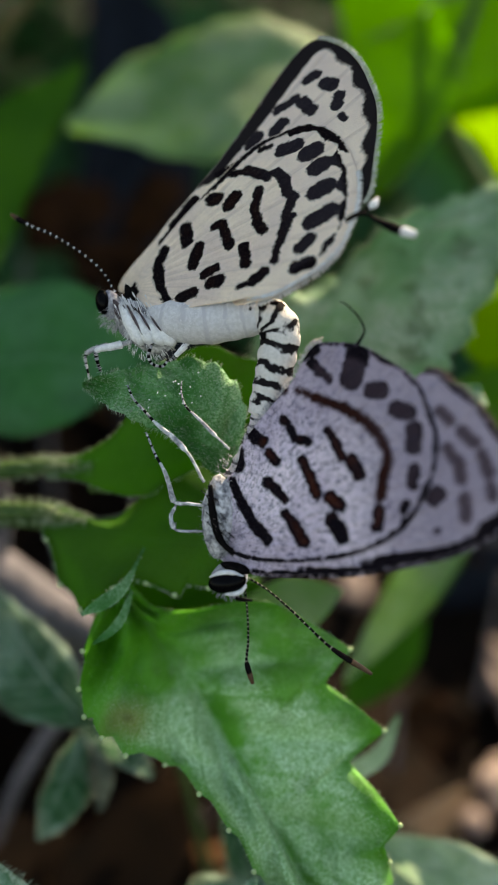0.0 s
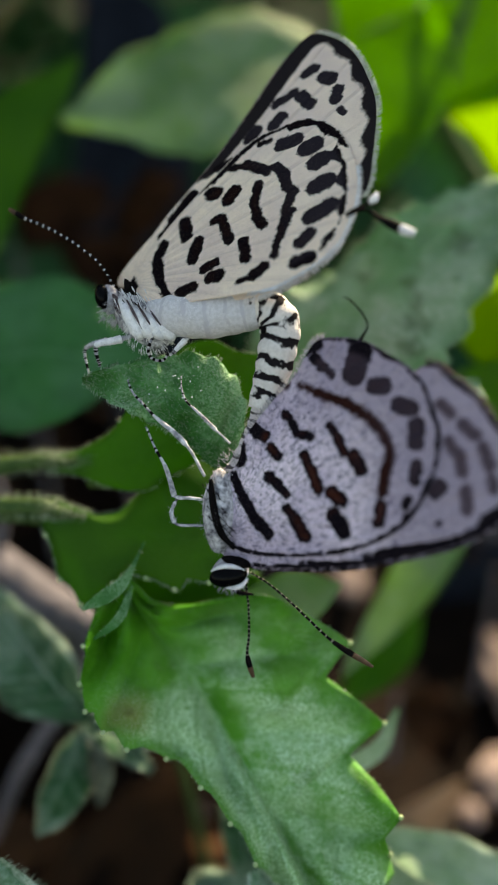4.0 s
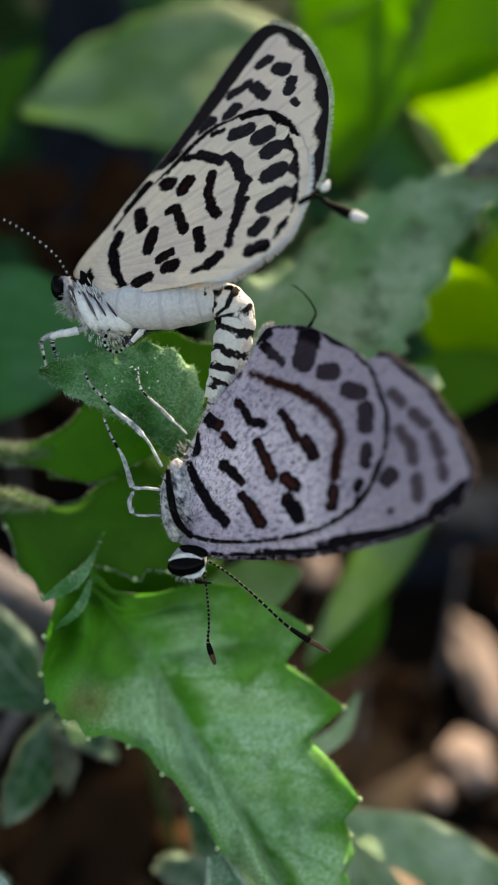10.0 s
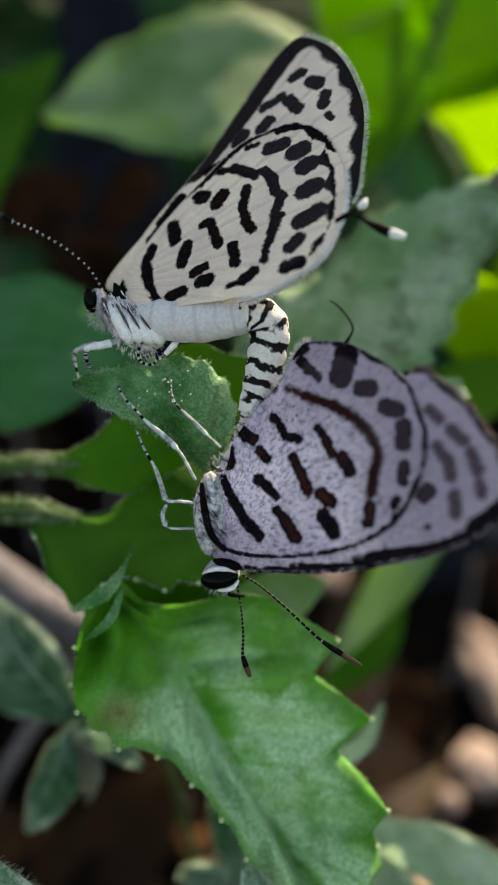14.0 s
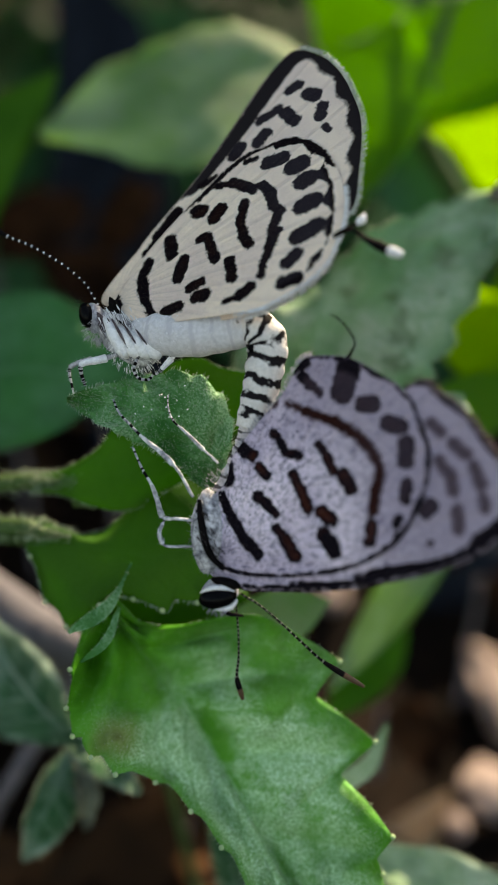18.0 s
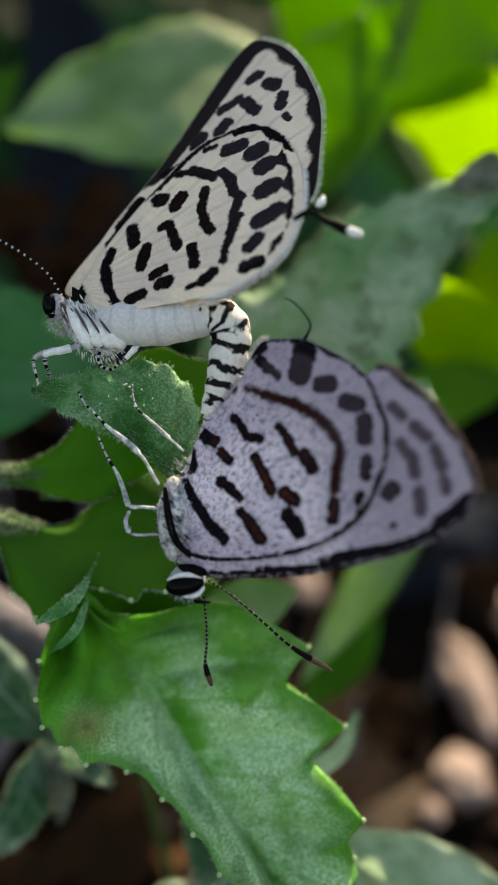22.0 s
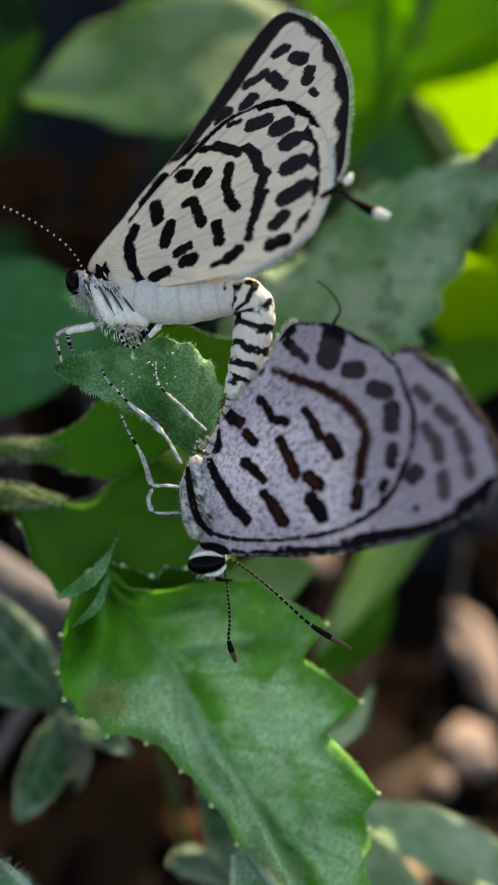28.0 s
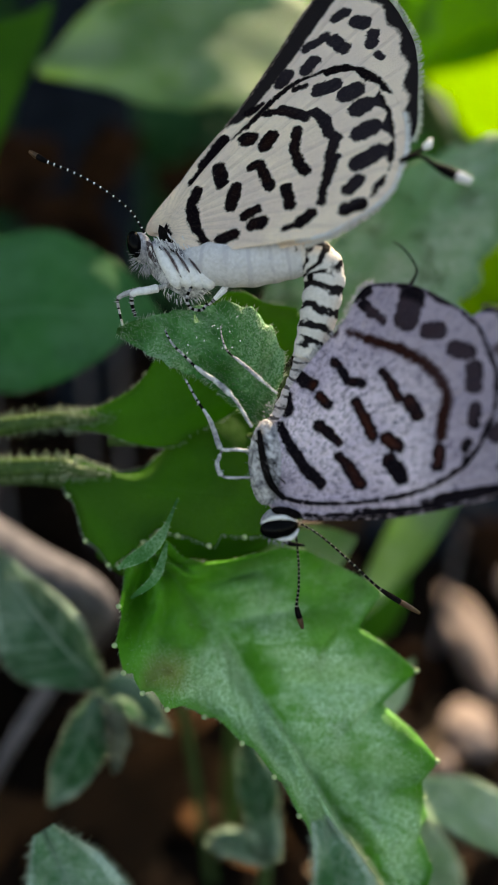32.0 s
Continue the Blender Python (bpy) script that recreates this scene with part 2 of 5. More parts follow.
def litter_material():
    """Dry leaves, each of its own brown lowered to hold the shade, with darker veins of rot."""
    n = Nodes("dry_leaf")
    pick, small = n.island(), n.noise(420.0, 4.0, 0.65)
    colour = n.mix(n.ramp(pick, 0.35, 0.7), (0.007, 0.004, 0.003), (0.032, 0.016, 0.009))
    # the few tan and pale leaves also stand in for sunlit scraps
    colour = n.mix(n.ramp(pick, 0.86, 0.92), colour, (0.18, 0.085, 0.040))
    colour = n.mix(n.ramp(pick, 0.95, 0.98), colour, (0.34, 0.24, 0.18))
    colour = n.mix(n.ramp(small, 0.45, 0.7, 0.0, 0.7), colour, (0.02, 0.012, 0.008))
    return n.surface(colour, 0.85, n.bump(small, 0.0004, 0.7), spec=0.04, through=0.2)


LITTER = litter_material()
FRINGE = plain("fringe_scales", (0.30, 0.33, 0.30), (0.62, 0.66, 0.60), 3000.0, 0.8, 0.00006, spec=0.1)
WHITE = plain("white_scales", (0.66, 0.65, 0.68), (0.88, 0.87, 0.90), 4500.0, 0.8, 0.00006, spec=0.1)
GREY = plain("grey_scales", (0.22, 0.21, 0.25), (0.60, 0.59, 0.63), 5200.0, 0.8, 0.00006, spec=0.1)
ANTENNA_RING = plain("antenna_ring", (0.22, 0.22, 0.17), (0.38, 0.38, 0.30), 4000.0, 0.7, 0.00004, spec=0.1)
MOTTLED = plain("mottled_scales", (0.08, 0.08, 0.10), (0.84, 0.82, 0.88), 3000.0, 0.8, 0.00008, spec=0.1)
LEG = plain("leg_scales", (0.18, 0.18, 0.21), (0.78, 0.78, 0.82), 3400.0, 0.8, 0.00006, spec=0.1)
STEM_DARK = plain("stem_dark", (0.015, 0.04, 0.010), (0.04, 0.08, 0.02), 2500.0, 0.7)
BLACK = plain("black_scales", (0.002, 0.002, 0.002), (0.009, 0.007, 0.008), 4000.0, 0.7, 0.00004, spec=0.03)
DUSK = plain("dusky_scales", (0.05, 0.035, 0.04), (0.14, 0.11, 0.12), 4000.0, 0.8, 0.00004, spec=0.03)
BROWN = plain("antenna_club", (0.045, 0.024, 0.013), (0.12, 0.06, 0.03), 4000.0, 0.5, 0.00003)
EYE_BLACK = plain("eye_black", (0.0015, 0.0015, 0.002), (0.004, 0.004, 0.005), 9000.0, 0.12, 0.00001, spec=0.05)


def ring_material(name, pale, dark, count, share, ragged):
    """Scales in uneven dark rings along a body."""
    n = Nodes(name)
    along = n.attr("along")
    drift = n.math("MULTIPLY", n.math("SUBTRACT", n.noise(900.0, 3.0), 0.5), ragged)
    wave = n.math("FRACT", n.math("ADD", n.math("MULTIPLY", along, count), drift))
    ring = n.math("MULTIPLY", n.ramp(wave, 0.0, 0.06), n.ramp(wave, share, share + 0.08, 1.0, 0.0))
    gap = n.ramp(n.noise(1300.0, 3.0), 0.36, 0.46)
    grain = n.noise(6000.0, 3.0, 0.7)
    base = n.mix(n.ramp(grain, 0.35, 0.65), pale, tuple(0.84 * c for c in pale))
    colour = n.mix(n.math("MULTIPLY", ring, gap), base, dark)
    return n.surface(colour, 0.85, n.bump(n.math("ADD", grain, n.math("MULTIPLY", ring, -0.2)), 0.00008, 0.9), spec=0.05)


RINGS = ring_material("ringed_abdomen", (0.74, 0.69, 0.68), (0.012, 0.010, 0.012), 8.0, 0.42, 1.3)
# faint grey rings hold the shade of the furrows between segments
SEGMENTS = ring_material("segmented_abdomen", (0.66, 0.64, 0.68), (0.52, 0.50, 0.55), 6.0, 0.2, 0.5)
SEGMENTS_GREY = ring_material("grey_abdomen", (0.66, 0.61, 0.66), (0.10, 0.09, 0.10), 8.0, 0.26, 1.2)


def wing_material(name, pale, dusk, dark, warm, faded, speckle, streak, far_dusk, far_tone, far_mark, veins, far_faded):
    """Wing scales: dark marks where the mark field is below zero, faded ones where the second field is, veins, stray dark scales."""
    n = Nodes(name)
    field, soft, rim, vein = n.attr("mark"), n.attr("faded"), n.attr("rim"), n.attr("vein")
    ragged = n.math("MULTIPLY", n.math("SUBTRACT", n.noise(2900.0, 5.0, 0.75), 0.5), 0.50)
    inside = n.ramp(n.math("ADD", field, ragged), -0.06, 0.06, 1.0, 0.0)
    dim = n.ramp(n.math("ADD", soft, ragged), -0.10, 0.16, 0.99, 0.0)
    grain = n.noise(12000.0, 2.0, 0.7)
    base = n.mix(n.ramp(n.noise(210.0, 4.0, 0.6), 0.38, 0.62), pale, dusk)
    base = n.mix(n.math("MULTIPLY", n.ramp(grain, 0.3, 0.7), 0.35), base, dusk)
    far = n.attr("reach")
    spread = n.add("ShaderNodeCombineXYZ")
    n.put(spread.inputs[0], n.math("MULTIPLY", far, 0.9))
    n.put(spread.inputs[1], n.math("MULTIPLY", n.attr("sweep"), 2.6))
    strokes = n.noise(1.9, 5.0, 0.75, spread.outputs[0])
    stray = n.math("MULTIPLY", n.ramp(n.noise(4600.0, 5.0, 0.8), 0.47, 0.57, 0.0, 1.0), n.ramp(strokes, 0.36, 0.56, 0.15, 1.0))
    stray = n.math("MULTIPLY", n.math("ADD", stray, n.ramp(strokes, 0.54, 0.66, 0.0, 0.8)), n.ramp(far, 6.0, 12.0, speckle, 0.35 * speckle))
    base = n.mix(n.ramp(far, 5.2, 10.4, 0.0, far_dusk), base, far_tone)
    base = n.mix(stray, base, streak)
    base = n.mix(n.ramp(vein, 0.0, 0.07, veins, 0.0), base, (0.35, 0.28, 0.27))
    base = n.mix(dim, base, n.mix(n.ramp(far, 8.8, 10.2), faded, far_faded))
    mark = n.mix(n.math("MULTIPLY", n.math("MULTIPLY", n.ramp(far, 3.3, 4.6), n.ramp(n.noise(420.0, 3.0), 0.40, 0.56)), n.math("MULTIPLY", n.ramp(field, -0.32, 0.0, 1.0, 0.0), n.ramp(rim, 0.5, 0.9))), dark, warm)
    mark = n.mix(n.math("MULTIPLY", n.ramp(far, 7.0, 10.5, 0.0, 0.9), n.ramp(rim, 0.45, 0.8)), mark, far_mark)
    mark = n.mix(n.math("MULTIPLY", n.ramp(grain, 0.5, 0.75), 0.025), mark, pale)
    colour = n.mix(inside, base, mark)
    height = n.math("ADD", n.math("MULTIPLY", grain, 0.6), n.math("ADD", n.ramp(vein, 0.0, 0.22, 0.9, 0.0), n.math("MULTIPLY", strokes, 0.5)))
    return n.surface(colour, 0.75, n.bump(height, 0.00009, 0.9), glow=colour, through=0.08, spec=0.0)


WING_CREAM = wing_material("wing_cream", (0.95, 0.78, 0.63), (0.78, 0.62, 0.55), (0.006, 0.004, 0.006), (0.014, 0.006, 0.006), (0.012, 0.010, 0.013), 0.15, (0.44, 0.34, 0.30), 0.30, (0.74, 0.60, 0.57), (0.024, 0.020, 0.027), 0.25, (0.012, 0.010, 0.013))
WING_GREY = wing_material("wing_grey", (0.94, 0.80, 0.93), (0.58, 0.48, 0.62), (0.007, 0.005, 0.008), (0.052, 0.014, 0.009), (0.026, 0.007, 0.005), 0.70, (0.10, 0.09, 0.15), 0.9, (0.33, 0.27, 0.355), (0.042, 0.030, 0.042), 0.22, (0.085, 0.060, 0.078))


# ---- building helpers ----
def place_at(x, y, d):
    """The pose of a thing whose base lies x right, y up and d millimetres ahead of the first eye."""
    return FRAME @ pose(x * MM, y * MM, -d * MM)


def height_of(x, y, d):
    """Millimetres over the soil."""
    return EYE / MM + math.cos(radians(TILT)) * y + math.sin(radians(TILT)) * d


def below(p, h):
    """The point h millimetres under p."""
    return (p[0], p[1] - h * math.cos(radians(TILT)), p[2] - h * math.sin(radians(TILT)))


def thing(name, base, label, category, group="", kind=""):
    ob = new(name)
    ob.empty_display_size = 0.002
    ob.matrix_world = place_at(*base)
    ob["at"] = base
    return tagged(ob, label, category, group, kind)


def origin_of(parent):
    top = parent
    while top.parent:
        top = top.parent
    return Vector(top["at"])


def part(name, verts, faces, mats, parent, label="", mat_index=None, smooth=True, attrs=None):
    """One mesh under a thing. verts are (x, y, d) millimetres in the plant's frame."""
    o = origin_of(parent)
    v = np.asarray(verts, float) - np.array(o)
    v[:, 2] *= -1
    me = bpy.data.meshes.new(name)
    me.from_pydata((v * MM).tolist(), [], faces)
    for m in mats if isinstance(mats, (list, tuple)) else [mats]:
        me.materials.append(m)
    if mat_index is not None:
        me.polygons.foreach_set("material_index", np.asarray(mat_index, np.int32))
    if smooth:
        me.polygons.foreach_set("use_smooth", np.ones(len(me.polygons), bool))
    for key, values in (attrs or {}).items():
        me.attributes.new(key, "FLOAT", "POINT").data.foreach_set("value", np.asarray(values, np.float32))
    bm = bmesh.new()
    bm.from_mesh(me)
    bmesh.ops.recalc_face_normals(bm, faces=bm.faces)
    bm.to_mesh(me)
    bm.free()
    ob = new(name, me)
    ob.parent = parent
    return tagged(ob, label)


def spline(points, count, closed=False):
    """A smooth curve through the points (Catmull-Rom), and the place along the list of each of its points."""
    p = np.asarray(points, float)
    n = len(p)
    u = np.linspace(0, n if closed else n - 1, count, endpoint=not closed)
    i = np.floor(u).astype(int)
    if not closed:
        i = np.minimum(i, n - 2)
    f = (u - i)[:, None]
    pick = (lambda k: p[k % n]) if closed else (lambda k: np.where(((k < 0) | (k >= n))[:, None], 2 * p[k.clip(0, n - 1)] - p[(2 * k.clip(0, n - 1) - k).clip(0, n - 1)], p[k.clip(0, n - 1)]))
    a, b, c, d = pick(i - 1), pick(i), pick(i + 1), pick(i + 2)
    return 0.5 * (2 * b + (c - a) * f + (2 * a - 5 * b + 4 * c - d) * f**2 + (3 * b - a - 3 * c + d) * f**3), u


def tube(points, radii, rings=24, sides=10, bend=None):
    """Verts, faces and the ring number of each face of a round tube through the points, closed at both ends."""
    path, u = spline(points, rings)
    r = np.interp(u, np.arange(len(radii)), radii)
    tang = np.gradient(path, axis=0)
    tang /= np.linalg.norm(tang, axis=1)[:, None] + 1e-9
    ref = np.array([0.3, 0.2, 0.93])
    verts, faces, ring = [], [], []
    for k in range(rings):
        x = np.cross(tang[k], ref)
        x /= np.linalg.norm(x) + 1e-9
        y = np.cross(tang[k], x)
        for j in range(sides):
            a = 2 * math.pi * j / sides
            verts.append(path[k] + r[k] * (math.cos(a) * x + math.sin(a) * y))
    for k in range(rings - 1):
        for j in range(sides):
            b = (j + 1) % sides
            faces.append((k * sides + j, k * sides + b, (k + 1) * sides + b, (k + 1) * sides + j))
            ring.append(k)
    faces.append(tuple(range(sides)))
    faces.append(tuple((rings - 1) * sides + j for j in range(sides)))
    ring += [0, rings - 2]
    return verts, faces, ring


def ball(centre, axes, turn=(0, 0, 0), rough=0.0, rings=14, sides=20, seed=0.0):
    """Verts and faces of an ellipsoid, a little uneven if rough."""
    m = Euler([radians(a) for a in turn]).to_matrix()
    verts, faces = [], []
    for k in range(rings + 1):
        th = math.pi * k / rings
        for j in range(sides):
            ph = 2 * math.pi * j / sides
            d = Vector((math.sin(th) * math.cos(ph), math.sin(th) * math.sin(ph), math.cos(th)))
            s = 1 + rough * noise.noise(d * 1.7 + Vector((seed, seed * 2, 0))) + 0.4 * rough * noise.noise(d * 4.1 + Vector((0, seed, 3)))
            verts.append(Vector(centre) + m @ Vector((d.x * axes[0] * s, d.y * axes[1] * s, d.z * axes[2] * s)))
    for k in range(rings):
        for j in range(sides):
            b = (j + 1) % sides
            faces.append((k * sides + j, k * sides + b, (k + 1) * sides + b, (k + 1) * sides + j))
    return verts, faces


def joined(pieces):
    verts, faces = [], []
    for v, f in pieces:
        o = len(verts)
        verts += [tuple(p) for p in v]
        faces += [tuple(i + o for i in q) for q in f]
    return verts, faces


def hair(root, way, length, thick):
    """A three-sided tapering hair, a little bent."""
    w = Vector(way).normalized()
    x = w.orthogonal().normalized()
    y = w.cross(x)
    bend = x * random.uniform(-0.25, 0.25) + y * random.uniform(-0.25, 0.25)
    v = [Vector(root) + thick * (math.cos(a) * x + math.sin(a) * y) for a in (0, 2.1, 4.2)]
    v += [Vector(root) + w * length * 0.55 + 0.6 * thick * (math.cos(a) * x + math.sin(a) * y) for a in (0, 2.1, 4.2)]
    v.append(Vector(root) + w * length + bend * length)
    return v, [(0, 1, 4, 3), (1, 2, 5, 4), (2, 0, 3, 5), (3, 4, 6), (4, 5, 6), (5, 3, 6)]


def leaf(parent, base, mid, tip, left, right, mat, facing=(0, 0.2, 1), teeth=0, tooth=0.0, fold=0.0, cup=0.0, wave=0.0, quilt=0.0,
         thick=0.14, hairs=0, glands=False, label="", name="leaf", seed=0.0, hair_length=0.45, down=0, rims=None):
    """A leaf blade along a curve from base over mid to tip, with half widths left and right at even steps,
    forward teeth on its rim, a fold along its rib, cupping and waves; real thickness; hairs on its rim.
    rims: the two half widths as (place along, width) steps instead, for a rim with teeth of its own."""
    ns, nt = (240 if rims else 150 if teeth else 60), (26 if quilt > 0.3 else 14)
    bunch = 1.15 if quilt > 0.3 else 0.8
    path, _ = spline([base, mid, tip], ns)
    s = np.linspace(0, 1, ns)
    k = np.linspace(0, 1, len(left))
    wl, _ = spline(np.stack([np.linspace(0, 1, len(left)), left], 1), ns)
    wr, _ = spline(np.stack([np.linspace(0, 1, len(right)), right], 1), ns)
    wl, wr = np.maximum(wl[:, 1], 0.01), np.maximum(wr[:, 1], 0.01)
    if rims:
        wl, wr = (np.interp(s, *zip(*r)) for r in rims)
    tang = np.gradient(path, axis=0)
    tang /= np.linalg.norm(tang, axis=1)[:, None]
    n0 = np.array([facing[0], facing[1], -facing[2]], float)
    n0 /= np.linalg.norm(n0)
    nrm = n0 - tang * (tang @ n0)[:, None]
    nrm /= np.linalg.norm(nrm, axis=1)[:, None]
    side = np.cross(tang, nrm)
    tooth_left, tooth_right = tooth if isinstance(tooth, tuple) else (tooth, tooth)
    saw = np.mod(s * teeth + 0.35, 1.0) if teeth else s * 0
    bite = np.where(saw < 0.75, saw / 0.75, (1 - saw) / 0.25) if teeth else s * 0
    ends = np.minimum(1, np.minimum(s, 1 - s) * 8)
    long = np.linalg.norm(np.diff(path, axis=0), axis=1).sum()
    top, across, along = [], [], []
    ts = np.concatenate([-np.linspace(1, 0, nt) ** bunch, np.linspace(0, 1, nt)[1:] ** bunch])
    for a in range(ns):
        for t in ts:
            w = wl[a] if t > 0 else wr[a]
            edge = abs(t) ** 3
            tooth = tooth_left if t > 0 else tooth_right
            reach = w * t * (1 + tooth * edge * (bite[a] - 0.4) * ends[a])
            p = path[a] + side[a] * reach + tang[a] * tooth * edge * bite[a] * long / max(teeth, 1) * 0.45
            up = fold * abs(reach) - cup * reach * reach
            up += wave * noise.noise(Vector((s[a] * 5 + seed, t * 1.6, seed))) * (0.3 + edge)
            up += quilt * (abs(math.sin(math.pi * (s[a] * 6.0 - abs(t) * 1.1))) * min(1, 4 * abs(t)) - 0.3 * math.exp(-((t / 0.08) ** 2)) + 1.6 * noise.noise(Vector((s[a] * 7.0 + seed, t * 2.4, 3.0))))
            up += 0.10 * thick * noise.noise(Vector((s[a] * 40, t * 12, seed)))
            top.append(p + nrm[a] * up)
            across.append(t)
            along.append(s[a])
    m = len(ts)
    under = [p - nrm[i // m] * thick * (1.15 - 0.75 * abs(across[i])) for i, p in enumerate(top)]
    verts = top + under
    o = len(top)
    faces = []
    for a in range(ns - 1):
        for b in range(m - 1):
            q = (a * m + b, a * m + b + 1, (a + 1) * m + b + 1, (a + 1) * m + b)
            faces += [q, tuple(o + i for i in reversed(q))]
        for b in (0, m - 1):
            faces.append((a * m + b, (a + 1) * m + b, o + (a + 1) * m + b, o + a * m + b))
    for a in (0, ns - 1):
        for b in range(m - 1):
            faces.append((a * m + b, a * m + b + 1, o + a * m + b + 1, o + a * m + b))
    blade = part(name, verts, faces, mat, parent, label, attrs={"along": along * 2, "across": across * 2})
    border = [(a, b) for b in (0, m - 1) for a in range(2, ns - 1)]
    if hairs:
        pieces = []
        for _ in range(hairs):
            a, b = random.choice(border)
            p = Vector(top[a * m + b])
            out = Vector(side[a] * (1 if b else -1)) + Vector(nrm[a]) * random.uniform(-0.4, 0.6) + Vector(tang[a]) * random.uniform(-0.3, 0.5)
            p += Vector(tang[a]) * random.uniform(-0.5, 0.5) * long / ns - Vector(side[a] * (1 if b else -1)) * 0.03
            pieces.append(hair(p, out, random.uniform(0.4, 1.0) * hair_length, 0.014))
        tagged(part("rim_hair", *joined(pieces), HAIR, blade), kind="stuff")
    if down:
        pieces = []
        for _ in range(down):
            a, b = random.randrange(3, ns - 4), random.randrange(1, m - 2)
            f, g = random.random(), random.random()
            p = Vector((1 - f) * ((1 - g) * top[a * m + b] + g * top[a * m + b + 1]) + f * ((1 - g) * top[a * m + m + b] + g * top[a * m + m + b + 1]))
            lie = Vector(nrm[a]) * random.uniform(0.5, 1.0) + Vector(tang[a]) * random.uniform(-0.2, 0.9) + Vector(side[a]) * random.uniform(-0.5, 0.5)
            pieces.append(hair(p - Vector(nrm[a]) * 0.02, lie, random.uniform(0.4, 1.0) * hair_length * 0.8, 0.011))
        tagged(part("leaf_down", *joined(pieces), HAIR, blade), kind="stuff")
    if glands and teeth:
        for b in (0, m - 1):
            for a in range(4, ns - 4):
                peak = wl if rims and b else bite
                if peak[a] >= peak[a - 1] and peak[a] > peak[a + 1]:
                    p = Vector(top[a * m + b])
                    part("tooth_tip", *ball(p, (0.14, 0.14, 0.12), rings=6, sides=8), GLAND, blade)
    return blade


def stem(parent, points, radii, mat=STEM, hairs=0, name="stem", label="", length=0.6):
    v, f, _ = tube(points, radii, 40, 12)
    ob = part(name, v, f, mat, parent, label)
    if hairs:
        pieces = []
        for _ in range(hairs):
            i = random.randrange(len(v) - 12)
            c = sum((Vector(v[i // 12 * 12 + j]) for j in range(12)), Vector()) / 12
            p = Vector(v[i]).lerp(Vector(v[i + 12]), random.random())
            pieces.append(hair(p, Vector(v[i]) - c + Vector((random.uniform(-0.2, 0.2),) * 3), random.uniform(0.4, 1.0) * length, 0.014))
        tagged(part("stem_hair", *joined(pieces), HAIR, ob), kind="stuff")
    return ob


# ---- ground ----
def ground_height(x, y):
    p = Vector((x, y, 0))
    near = math.exp(-(x * x + y * y) / 0.5)
    return near * (0.004 * noise.noise(p * 30) + 0.002 * noise.noise(p * 90)) + (1 - near) * 0.05 * noise.noise(p * 0.7) - 0.002


def ground():
    k = np.linspace(-1, 1, 151)
    axis = 0.25 * k + 400 * np.sign(k) * np.abs(k) ** 9
    verts = [(x, y + 0.05, ground_height(x, y + 0.05)) for y in axis for x in axis]
    n = len(k)
    faces = [(a * n + b, a * n + b + 1, (a + 1) * n + b + 1, (a + 1) * n + b) for a in range(n - 1) for b in range(n - 1)]
    me = bpy.data.meshes.new("ground")
    me.from_pydata(verts, [], faces)
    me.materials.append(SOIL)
    me.polygons.foreach_set("use_smooth", np.ones(len(faces), bool))
    tagged(new("ground", me), "dark brown crumbly soil in deep shade", "ground", kind="structure")


ground()


def drop_to_soil(x, y, d):
    """The point on the soil under or over a point."""
    return below((x, y, d), height_of(x, y, d))


def pebble(x, y, d, axes, turn, mat, label, seed, name="stone", category="stone"):
    if mat is STONE:  # slid along to where it rests on the soil
        k = (EYE / MM - 0.5 * axes[2]) / (EYE / MM - height_of(x, y, d))
        x, y, d = k * x, k * y, k * d
        axes = tuple(k * a for a in axes)
    ob = thing(name, (x, y, d), label, category)
    part("stone_body", *ball((x, y, d), axes, turn, 0.28, 18, 26, seed), mat, ob)
    return ob


pebble(28.2, -26.2, 91.0, (2.3, 8.0, 2.0), (60, 0, 5), STONE, "pale pink oblong stone lying on dark soil", 1.0)
pebble(36.0, -22.5, 95.0, (1.8, 9.0, 1.8), (60, 0, 15), STONE, "slim pale pink stone beside a larger one", 2.0)
pebble(26.6, -35.8, 90.0, (2.8, 3.3, 1.5), (60, 0, 0), STONE, "rounded peach-coloured stone on dark soil", 3.0)
pebble(22.8, -38.4, 88.0, (1.3, 1.6, 1.0), (60, 0, 0), STONE, "small round peach-coloured pebble on soil", 4.0)
pebble(-4.9, -34.0, 81.0, (2.1, 3.2, 1.5), (60, 0, 0), STONE, "small round pale pebble on dark soil", 5.0)
pebble(10.3, -14.2, 86.0, (1.5, 2.6, 1.3), (60, 0, 0), STONE, "small pale peach pebble in shade", 8.0)
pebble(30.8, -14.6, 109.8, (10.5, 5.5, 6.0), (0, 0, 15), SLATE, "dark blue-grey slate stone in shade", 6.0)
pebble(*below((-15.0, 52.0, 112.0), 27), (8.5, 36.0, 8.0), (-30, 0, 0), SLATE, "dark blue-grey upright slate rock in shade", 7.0)


